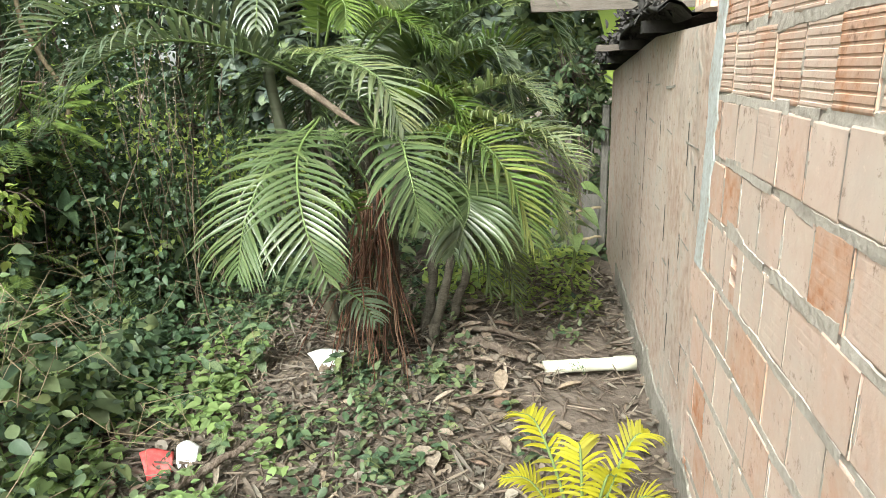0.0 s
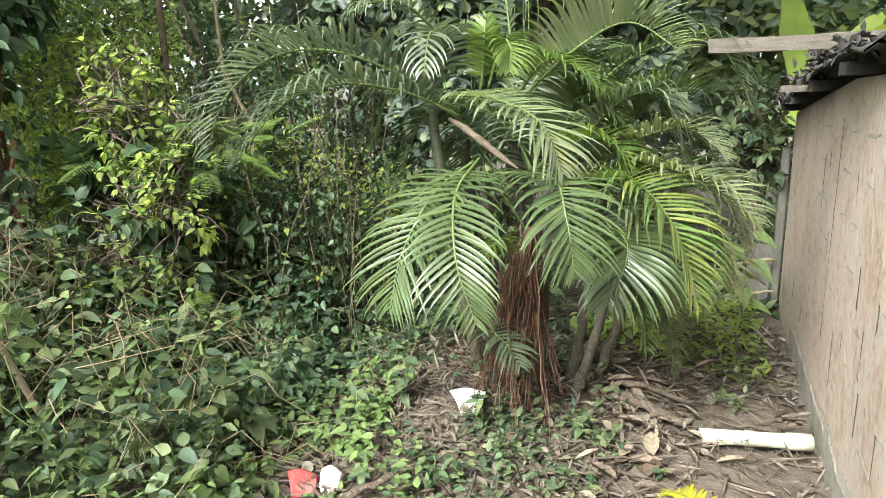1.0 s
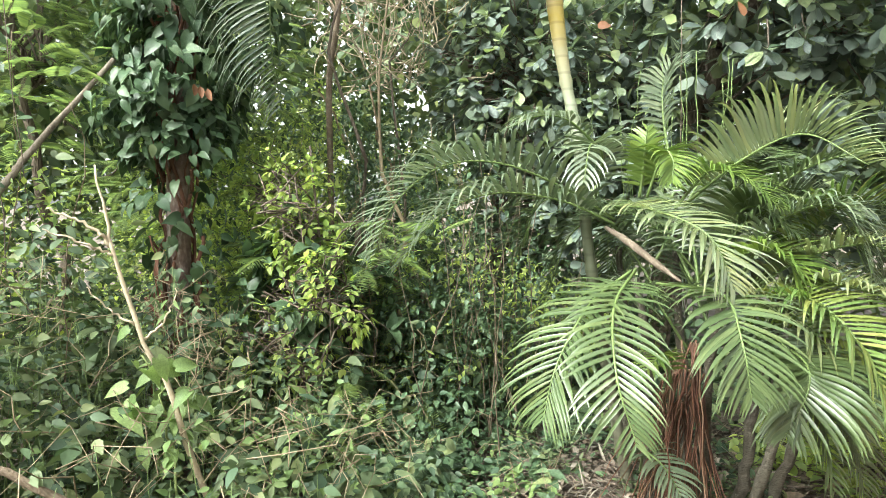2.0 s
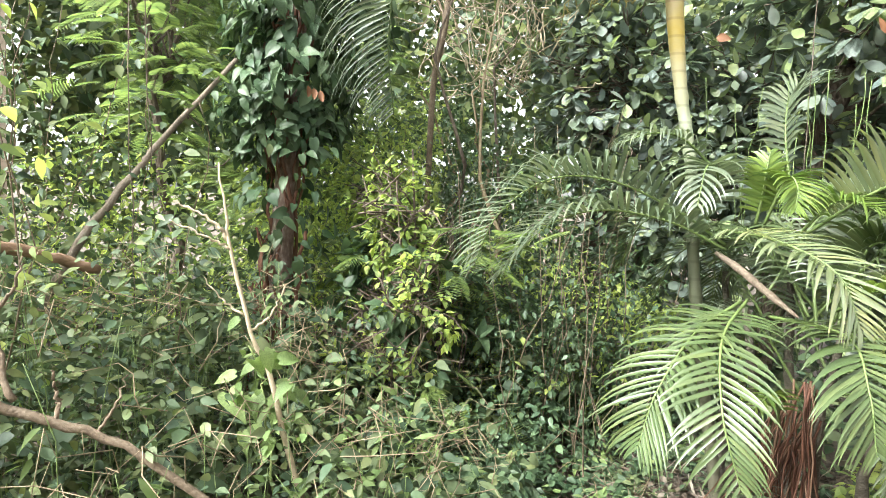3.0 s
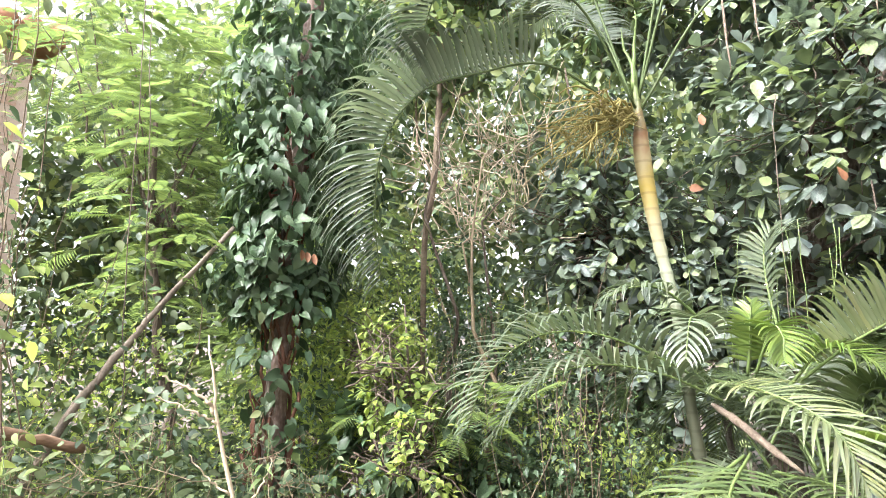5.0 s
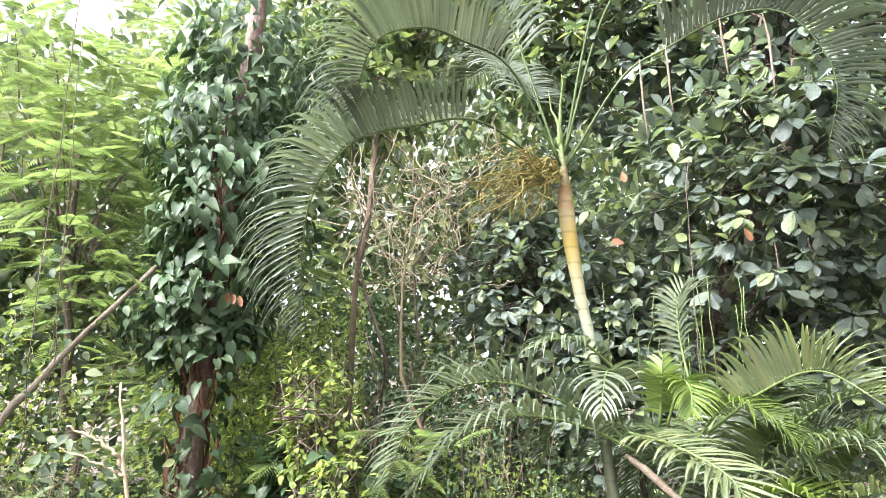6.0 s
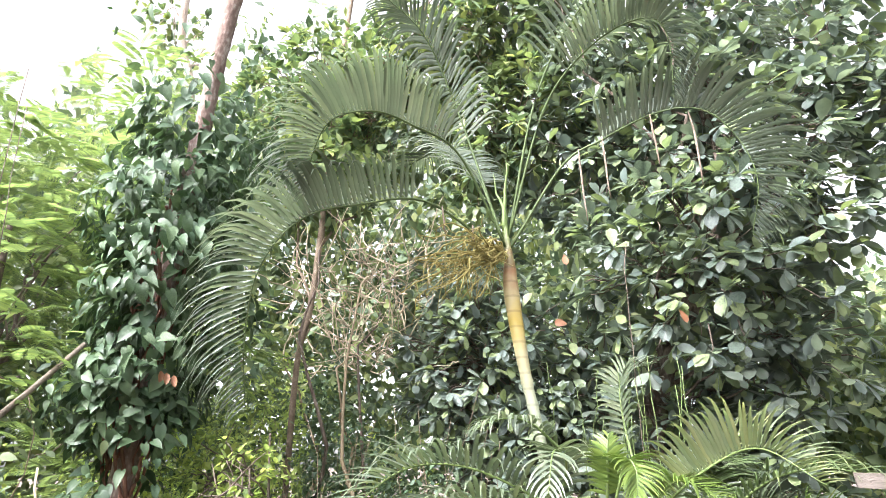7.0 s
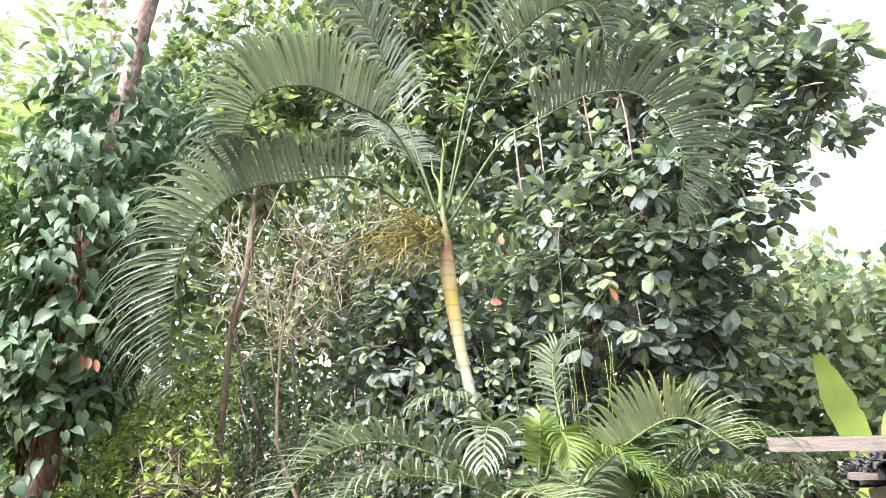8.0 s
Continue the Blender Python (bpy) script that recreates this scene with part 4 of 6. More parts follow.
    frond(palm, [(-1.43, 3.08, 2.9), (-1.15, 3.0, 3.58), (-0.83, 2.89, 3.8), (-0.54, 2.82, 3.81), (-0.44, 2.86, 3.7), (-0.46, 2.96, 3.42)], 0.36, C, 58, 0.9, 0.018, 0.3, lift=0.7, rib=M_CROWNRIB)
    frond(palm, [(-1.43, 3.08, 2.9), (-1.19, 3.02, 3.71), (-0.82, 2.93, 4.15), (-0.4, 2.92, 4.26), (-0.11, 3.07, 4.04), (-0.03, 3.24, 3.71)], 0.42, C, 60, 0.8, 0.02, 0.25, lift=0.9, rib=M_CROWNRIB)
    frond(palm, [(-1.46, 3.07, 2.9), (-1.66, 2.94, 3.69), (-1.74, 2.69, 4.1), (-1.86, 2.43, 4.27)], 0.42, C, 58, 0.8, 0.019, 0.25, rib=M_CROWNRIB)
    frond(palm, [(-1.46, 3.09, 2.88), (-1.78, 3.36, 3.5), (-2.15, 3.56, 3.86), (-2.5, 3.61, 3.85)], 0.42, C, 60, 0.6, 0.02, 0.25, rib=M_CROWNRIB)
    # spent leaf shreds hanging from the stalks
    for x, y, z, n in ((-0.99, 3.06, 3.32, 0.42), (-0.86, 3.06, 3.36, 0.36), (-0.6, 3.04, 3.4, 0.3), (-1.6, 2.66, 2.98, 0.16), (-0.42, 3.04, 3.36, 0.4), (-1.5, 2.8, 2.9, 0.12)):
        part("hanging_shred", mesh_of("hanging_shred", *tube(wiggle((x, y, z), (x + 0.02, y, z - n), 7, 0.006) - o, np.array([0.003, 0.005, 0.006, 0.006, 0.005, 0.004, 0.002]), 5), M_SHEATH), palm, "pale dry leaflet shred")
    for dx, dz in ((-0.05, 0.35), (0.03, 0.42)):
        part("spear", mesh_of("spear", *tube(wiggle((-1.45, 3.08, 2.95), (-1.45 + dx, 3.06, 2.95 + dz), 8, 0.02) - o, np.linspace(0.016, 0.002, 8), 6), M_RACHIS), palm, "unopened spear leaf")
    # flower stalks below the crown
    bits = []
    for i in range(38):
        r1 = np.array((-1.44, 3.04, 2.8))
        e = r1 + (rng.uniform(-0.36, 0.06), rng.uniform(-0.5, -0.1), rng.uniform(-0.3, 0.03))
        l4 = wiggle(r1, e, 8, 0.06, -0.04)
        bits.append(tube(l4, np.linspace(0.006, 0.003, 8), 5))
        for _ in range(6):
            k = int(rng.integers(3, 8))
            bits.append(tube(wiggle(l4[k], l4[k] + rng.normal(0, 0.05, 3) - (0, 0, 0.05), 4, 0.015), np.linspace(0.003, 0.0015, 4), 4))
    vv, ff = join(bits)
    tagged(part("flower_stalk", mesh_of("flower_stalk", vv - o, ff, M_FLOWER), palm, "hanging orange-yellow flower stalks"), kind="stuff")
    # dead fronds hanging to the ground
    for i in range(6):
        a = np.array((-0.74 + rng.normal(0, 0.05), 2.86 + rng.normal(0, 0.05), rng.uniform(0.7, 0.98)))
        foot = np.array((-0.72 + rng.uniform(-0.16, 0.18), 2.74 + rng.uniform(-0.1, 0.12), 0.04))
        bits = []
        for _ in range(11):
            e = foot + rng.normal(0, 0.09, 3) * (1, 1, 0) + (0, 0, rng.uniform(0, 0.3))
            l5 = wiggle(a + rng.normal(0, 0.02, 3), e, 9, 0.025) - o
            bits.append(tube(l5, np.linspace(0.0045, 0.002, 9), 4))
        part("dead_frond", mesh_of("dead_frond", *join(bits), M_PALM_DEAD), palm, "dead brown hanging frond strands")
    for a, b in (((-1.45, 2.72, 0.06), (-1.2, 2.86, 0.08)), ((-1.5, 3.0, 0.06), (-1.1, 3.08, 0.12))):
        frond(palm, [b, (np.array(a) + b) / 2 + (0, 0, 0.05), a], 0.22, M_LITTER, 18, 1.4, 0.007, 0.1, 0.05, "dead_frond", "dead brown frond on the ground", M_LITTER)


build_palm()


# ---- trees and undergrowth ----
def rosettes(centres, outward, leaves, size):
    """Whorls of leaves round twig ends: positions, directions, normals and sizes."""
    n = len(centres)
    k = leaves
    c = np.repeat(centres, k, 0)
    ax = np.repeat(unit(outward), k, 0)
    d = unit(sphere_dirs(n * k) + 0.75 * ax)
    d[:, 2] -= 0.18
    nrm = unit(np.array([0, 0, 1.0]) + 0.5 * ax + 0.35 * sphere_dirs(n * k))
    s = size * rng.uniform(0.65, 1.2, n * k)
    return c + d * 0.02, d, nrm, s


def in_blobs(blobs, n):
    """Points in the outer part of several ellipsoids, and the way out of them."""
    w = np.array([r[0] * r[1] + r[0] * r[2] + r[1] * r[2] for _, r in blobs])
    pick = rng.choice(len(blobs), n, p=w / w.sum())
    c = np.array([b[0] for b in blobs], float)[pick]
    r = np.array([b[1] for b in blobs], float)[pick]
    d = sphere_dirs(n)
    q = d * (rng.random(n) ** 0.45)[:, None]
    return c + q * r, unit(d / r)


def tree(name, trunk, r0, r1, blobs, twigs, per, size, shape, leaf, bark, label, singles=0, limbs=26, trunk_label="", lean=None):
    t = empty(name, trunk[0], label, "tree")
    o = np.array(trunk[0], float)
    line = curve(trunk, 40)
    part("trunk", mesh_of("trunk", *tube(line - o, np.linspace(r0, r1, 40), 12, 0.05), bark), t, trunk_label)
    pts, out = in_blobs(blobs, twigs)
    for k in range(limbs):
        e = pts[int(rng.integers(0, twigs))]
        lower = line[(line[:, 2] < max(e[2] - 0.1, line[2, 2]))]
        s = lower[-1 - int(rng.integers(0, max(1, len(lower) // 3)))] if len(lower) else line[3]
        l2 = wiggle(s, e, 12, 0.22, -0.08)
        part("branch", mesh_of("branch", *tube(l2 - o, np.linspace(r1 * 0.38 + 0.004, 0.004, 12), 7, 0.06), bark), t)
    tw = []
    for i in range(0, twigs, 2):
        tw.append(tube(wiggle(pts[i] - out[i] * rng.uniform(0.12, 0.4), pts[i], 5, 0.03) - o, np.linspace(0.006, 0.0025, 5), 4))
    tagged(part("twigwork", mesh_of("twigwork", *join(tw), bark), t), kind="stuff")
    pos, d, nrm, s = rosettes(pts, out, per, size)
    if singles:
        near = np.argsort(np.hypot(pos[:, 0], pos[:, 1] - 0.2))[:singles]
        leaf_objects("leaf", shape, leaf, t, pos[near], d[near], nrm[near], s[near])
        keep = np.ones(len(pos), bool); keep[near] = False
        pos, d, nrm, s = pos[keep], d[keep], nrm[keep], s[keep]
    v, f = scatter(shape, pos, d, nrm, s)
    tagged(part("crown", mesh_of("crown", v - o, f, leaf), t), kind="stuff")
    return t


OV, HE, OB, LA, SM, CU, BR, ST = (leaf_shape(k) for k in ("ovate", "heart", "obovate", "lance", "small", "curled", "broad", "strand"))
FE = feather_shape()

# broad dark-leaved tree behind the palm
tree("broadleaf_tree", [(-1.6, 5.2, -0.1), (-1.3, 5.0, 1.6), (-1.05, 4.9, 2.5), (-0.75, 4.9, 3.0), (-0.5, 5.0, 3.8), (-0.4, 5.2, 5.2)], 0.11, 0.04,
     [((-0.75, 4.5, 3.0), (0.9, 0.5, 0.75)), ((-0.4, 4.9, 4.0), (0.9, 0.7, 1.1)), ((-1.4, 5.0, 4.3), (1.1, 0.7, 1.0)), ((-0.9, 5.0, 5.4), (1.5, 0.8, 0.9)), ((-0.35, 5.2, 2.6), (0.65, 0.5, 0.7)), ((-0.85, 5.3, 1.7), (0.5, 0.5, 0.8)), ((-0.8, 5.2, 1.5), (0.8, 0.5, 0.9)), ((0.3, 5.0, 4.6), (0.45, 0.4, 0.75)), ((0.05, 4.9, 3.4), (0.4, 0.4, 0.4)), ((0.7, 5.1, 4.1), (0.4, 0.4, 0.65))],
     1850, 8, 0.132, OB, M_JACK, M_BARK, "broad tree with whorls of large dark glossy leaves", 280, 34)
rust_leaves = scatter(OB, [(-1.5, 4.12, 3.12), (-1.5, 4.1, 2.62), (-0.75, 3.98, 2.6)], [(0.3, -0.3, -1), (-1, -0.2, 0.3), (0.5, 0, -1)], [(0.4, -1, 0.6), (-0.5, -1, 0.2), (0.7, -0.6, 0.4)], 0.09)
tagged(new("withered_leaves", mesh_of("withered_leaves", *rust_leaves, M_RUSTLEAF)), "few withered orange leaves caught in the tree", "leaves", kind="stuff")
tree("broadleaf_tree", [(-2.9, 4.9, -0.1), (-2.8, 4.9, 1.4), (-2.6, 4.9, 2.4), (-2.4, 5.0, 3.4)], 0.08, 0.03,
     [((-2.35, 4.4, 2.5), (0.8, 0.5, 0.75)), ((-2.0, 4.6, 1.6), (0.8, 0.5, 0.8)), ((-2.7, 4.8, 3.1), (0.7, 0.5, 0.6)), ((-1.6, 4.7, 2.2), (0.6, 0.4, 0.8))],
     950, 8, 0.11, OB, M_JACK, M_BARK, "bushy tree with small dark green oval leaves", 200, 24)

# tall trunk wrapped in a climbing vine
def vine_tree():
    t = empty("vine_tree", (-3.6, 2.4, 0), "tall mottled trunk wrapped in large-leaved climbing vine", "tree")
    o = np.array(t.location)
    line = curve([(-3.66, 2.38, -0.1), (-3.63, 2.4, 0.6), (-3.6, 2.42, 1.6), (-3.55, 2.46, 2.6), (-3.5, 2.48, 3.35), (-3.43, 2.51, 4.12), (-3.32, 2.49, 4.65), (-3.15, 2.5, 5.6), (-2.9, 2.6, 8.0)], 60)
    part("trunk", mesh_of("trunk", *tube(line - o, np.interp(line[:, 2], [0, 1.5, 4, 8.5], [0.08, 0.07, 0.056, 0.045]), 12, 0.04), M_VINEBARK), t, "mottled reddish-grey trunk")
    n = 3700
    z = np.where(rng.random(n) < 0.78, 1.82 + 2.2 * rng.random(n), 0.6 + 3.8 * rng.random(n))
    ax = np.stack([np.interp(z, line[:, 2], line[:, k]) for k in range(2)], -1)
    a = rng.uniform(0, 2 * np.pi, n)
    lump = np.interp(z, [0.7, 1.75, 1.9, 2.3, 2.9, 3.4, 4.3], [0.26, 0.26, 0.3, 0.42, 0.44, 0.42, 0.56]) + 0.08 * np.sin(5 * z + a) + 0.07 * np.sin(11 * z - 2 * a)
    r = lump * rng.uniform(0.55, 1.12, n)
    out = np.stack([np.cos(a), np.sin(a), 0 * a], -1)
    pos = np.column_stack([ax + out[:, :2] * r[:, None], z])
    d = unit(out * rng.uniform(0.1, 0.7, (n, 1)) + np.array([0, 0, -1.0]) * rng.uniform(0.2, 0.9, (n, 1)) + 0.55 * sphere_dirs(n))
    nrm = unit(out + np.array([0, 0, 0.7]) + 0.5 * sphere_dirs(n))
    s = 0.09 * rng.uniform(0.5, 1.3, n)
    near = np.argsort(np.hypot(pos[:, 0], pos[:, 1] - 0.2))[:290]
    leaf_objects("leaf", HE, M_VINE, t, pos[near], d[near], nrm[near], s[near])
    keep = np.ones(n, bool); keep[near] = False
    v, f = scatter(HE, pos[keep], d[keep], nrm[keep], s[keep])
    tagged(part("vine_leaves", mesh_of("vine_leaves", v - o, f, M_VINE), t), kind="stuff")
    bits = []
    for i in range(80):
        zz = rng.uniform(0.0, 2.8); aa = rng.uniform(0, 6.28)
        p = np.array((np.interp(zz, line[:, 2], line[:, 0]) + 0.08 * math.cos(aa), np.interp(zz, line[:, 2], line[:, 1]) + 0.08 * math.sin(aa), zz))
        bits.append(tube(wiggle(p, p + (rng.normal(0, 0.08), rng.normal(0, 0.08), rng.uniform(0.4, 0.9)), 9, 0.08) - o, rng.uniform(0.005, 0.014), 5))
    tagged(part("bine", mesh_of("bine", *join(bits), M_REDBARK), t), kind="stuff")
    dl = scatter(CU, [(-3.17, 2.31, 2.2), (-3.15, 2.34, 2.19), (-3.18, 2.28, 2.21)], [(0.2, -0.1, -1), (0.3, 0.2, -1), (0.1, -0.3, -1)], [(1, -0.5, 0.2), (0.6, -1, 0.3), (1, 0.2, 0.5)], 0.075)
    part("dead_leaf", mesh_of("dead_leaf", dl[0] - o, dl[1], M_RUSTLEAF), t, "withered orange-brown leaf")


vine_tree()

tree("slender_tree", [(-3.62, 3.7, -0.1), (-3.56, 3.68, 1.6), (-3.54, 3.68, 2.5), (-3.48, 3.74, 3.1), (-3.7, 4.1, 5.2), (-3.73, 4.32, 7.0)], 0.022, 0.025,
     [((-3.3, 4.3, 4.9), (0.9, 0.6, 0.7)), ((-4.0, 4.0, 5.0), (0.9, 0.6, 0.9)), ((-2.8, 4.4, 5.6), (0.9, 0.6, 0.8)), ((-2.3, 4.6, 4.6), (0.8, 0.5, 0.8)), ((-3.6, 3.8, 4.2), (0.6, 0.5, 0.6)), ((-2.2, 4.8, 5.8), (0.9, 0.6, 0.8))], 1300, 7, 0.12, OV, M_WOODS, M_BRANCH, "slender brown-barked tree with sparse upper leaves", 0, 6)
tree("slender_tree", [(-7.3, 5.4, -0.1), (-7.5, 5.1, 5.0), (-7.55, 5.07, 7.0), (-7.69, 4.85, 8.2), (-7.6, 4.9, 11)], 0.09, 0.05,
     [((-7.2, 4.8, 9.6), (0.9, 0.9, 0.8)), ((-8.0, 4.9, 8.4), (0.6, 0.6, 0.5))], 120, 6, 0.14, OV, M_WOODS, M_PALEBARK, "thin grey-barked tree standing against the white sky", 0, 8)

tree("leafy_sapling", [(-3.0, 2.8, -0.05), (-2.98, 2.76, 0.6), (-3.02, 2.72, 1.5)], 0.014, 0.006,
     [((-3.02, 2.75, 1.05), (0.36, 0.28, 0.5)), ((-2.75, 3.0, 0.85), (0.32, 0.25, 0.4)), ((-3.25, 2.55, 0.75), (0.3, 0.25, 0.35))], 130, 6, 0.1, HE, M_VINE, M_BARK, "thin sapling with dark heart-shaped leaves", 120, 8)


def hanging_stem(a, b, r, mat, label, name="liana", group="hanging lianas"):
    tagged(new(name, mesh_of(name, *tube(wiggle(a, b, 14, 0.04), r, 5), mat)), label, "vine", group)


for a, b in (((-3.22, 1.32, 3.6), (-3.2, 1.34, 0.9)), ((-0.9, 3.5, 2.9), (-0.88, 3.48, 1.0)), ((-3.6, 1.5, 3.6), (-3.55, 1.6, 0.8))):
    hanging_stem(a, b, 0.0025, M_BARK, "thin dark liana hanging straight down")
for i in range(16):
    x, y = -1.05 + rng.normal(0, 0.16), 3.55 + rng.normal(0, 0.12)
    hanging_stem((x, y, 0.9), (x + rng.normal(0, 0.06), y, rng.uniform(1.9, 2.3)), 0.0022, M_RACHIS, "thin upright pale green shoot behind the palm", "shoot_stem", "shoots behind the palm")

tree("path_shrub", [(0.3, 5.5, -0.1), (0.3, 5.5, 0.6), (0.2, 5.5, 1.5)], 0.02, 0.008,
     [((0.15, 5.5, 1.35), (0.36, 0.3, 0.3)), ((0.32, 5.4, 1.05), (0.2, 0.3, 0.25))], 130, 7, 0.085, OV, M_BUSH, M_BARK, "fresh green shrub beside the path past the wall", 100, 10)
tree("leafy_shrub", [(-2.85, 2.95, -0.05), (-2.86, 2.92, 0.7), (-2.95, 2.9, 1.9)], 0.016, 0.006,
     [((-3.05, 2.9, 1.35), (0.3, 0.28, 0.5)), ((-2.95, 2.95, 0.9), (0.3, 0.28, 0.4)), ((-3.3, 2.9, 1.6), (0.3, 0.25, 0.4))], 200, 7, 0.058, OV, M_SHRUB, M_BARK, "leggy shrub with fresh green oval leaves", 140, 10)

tree("leafy_shrub", [(-2.7, 2.7, -0.05), (-2.74, 2.7, 0.7), (-2.85, 2.68, 1.7)], 0.014, 0.005,
     [((-2.88, 2.68, 1.5), (0.3, 0.22, 0.42)), ((-2.62, 2.72, 1.0), (0.36, 0.26, 0.4)), ((-2.95, 2.55, 0.75), (0.3, 0.25, 0.3))], 130, 7, 0.055, OV, M_SHRUB, M_BARK, "open shrub with bright yellow-green leaves beside the vine-clad trunk", 120, 10)


def path_plant():
    t = empty("broad_leaved_plant", (0.19, 4.52, float(height(0.19, 4.52))), "broad-leaved green plant beside the path", "plant")
    k = 9
    part("stem", mesh_of("stem", *tube(wiggle((0, 0, 0), (0.03, 0, 0.63), 9, 0.03), np.linspace(0.014, 0.006, 9), 6), M_STEM), t)
    z = np.linspace(0.35, 1.02, k) * 0.63
    a = np.arange(k) * 2.4
    ring = np.stack([np.cos(a), np.sin(a), 0 * a], -1)
    leaf_objects("leaf", HE, M_LIME, t, np.column_stack([0.03 + 0 * z, 0 * z, z]) + 0.06 * ring + np.array(t.location), ring + (0, -0.3, -0.15), np.array([0, -0.5, 1.0]) + 0.4 * ring, 0.17 * rng.uniform(0.7, 1.1, k))


path_plant()

# stems beside the slender tree
for i in range(5):
    x, y = -3.3 + rng.normal(0, 0.26), 3.9 + rng.normal(0, 0.2)
    tagged(new("sapling", mesh_of("sapling", *tube(wiggle((x, y, 0), (x + rng.normal(0, 0.25), y + 0.1, rng.uniform(2.4, 3.8)), 14, 0.3), np.linspace(0.024, 0.006, 14), 7, 0.08), M_BARK if i % 2 else M_TWIG)), "bare brown sapling stem among the shrubs", "sapling", "bare saplings")
bits = []
for i in range(200):
    p = np.array((-3.25 + rng.normal(0, 0.3), 4.1 + rng.normal(0, 0.3), rng.uniform(2.4, 3.4)))
    bits.append(tube(wiggle(p, p + rng.normal(0, 0.22, 3) + (0, 0, 0.2), 6, 0.06), np.linspace(0.006, 0.002, 6), 4))
tagged(new("dry_twigs", mesh_of("dry_twigs", *join(bits), M_PALETWIG)), "tangle of pale dry twigs above the saplings", "twigs", kind="stuff")


def feather_tree(name, base, blobs, n, size, label):
    t = empty(name, base, label, "tree")
    o = np.array(base, float)
    pts, out = in_blobs(blobs, n)
    top = np.mean([b[0] for b in blobs], 0)
    part("trunk", mesh_of("trunk", *tube(wiggle(o, top, 16, 0.15) - o, np.linspace(0.05, 0.02, 16), 8, 0.05), M_BARK), t)
    for k in range(0, min(n, 200), 10):
        part("branch", mesh_of("branch", *tube(wiggle(o * 0.3 + top * 0.7, pts[k], 9, 0.15) - o, np.linspace(0.014, 0.004, 9), 5), M_BARK), t)
    d = unit(out * (1, 1, 0.1) + 0.6 * sphere_dirs(n) * (1, 1, 0.5)); d[:, 2] -= 0.15
    v, f = scatter(FE, pts, d, np.array([0, 0, 1.0]) + 0.3 * sphere_dirs(n), size * rng.uniform(0.6, 1.2, n))
    tagged(part("crown", mesh_of("crown", v - o, f, M_FERN), t), kind="stuff")


feather_tree("feathery_tree", (-4.7, 2.3, 0), [((-4.3, 1.9, 2.3), (0.55, 0.5, 0.7)), ((-4.6, 2.2, 3.2), (0.8, 0.7, 0.7)), ((-5.2, 2.4, 4.0), (0.9, 0.9, 0.6)), ((-4.4, 2.0, 3.0), (0.5, 0.5, 0.8)), ((-5.0, 1.5, 3.9), (0.7, 0.6, 0.6))], 760, 0.25, "slender tree with light green feathery compound leaves")
feather_tree("feathery_tree", (-5.6, 3.6, 0), [((-5.2, 3.4, 1.5), (1.0, 0.8, 0.7)), ((-5.0, 3.6, 2.6), (0.9, 0.8, 0.8)), ((-5.3, 3.2, 5.0), (0.9, 0.7, 0.6))], 900, 0.24, "low tree with yellow-green feathery leaves")
feather_tree("feathery_shrub", (-2.9, 3.3, 0), [((-2.8, 3.2, 1.25), (0.55, 0.4, 0.22)), ((-3.2, 3.0, 1.15), (0.4, 0.4, 0.25))], 110, 0.26, "shrub with bluish feathery leaves in flat sprays")


# undergrowth: leafy mat whose height changes from place to place
def lush(x, y):
    """Height of the undergrowth."""
    x, y = np.asarray(x, float), np.asarray(y, float)
    y0 = y
    y = np.maximum(y, 0.3)
    edge = -1.45 - 0.12 * np.sin(3 * y) - 0.08 * np.sin(8 * y + x)
    h = np.clip((edge - x) * 0.85, 0, 1.0)
    h = h * np.interp(y, [0, 1.6, 2.6, 3.4, 4.5, 6], [1.15, 1.0, 0.6, 0.5, 0.75, 1.2])
    h = h + (0.12 * np.sin(4.1 * x + 1.3 * y) + 0.1 * np.sin(2.7 * y - 5 * x) + 0.07 * np.sin(9 * x + 7 * y)) * (h > 0.12)
    back = np.clip((y - 3.9) * 0.8, 0, 0.7) * (x < -0.75) * (x > -2)
    return np.maximum(h, back)


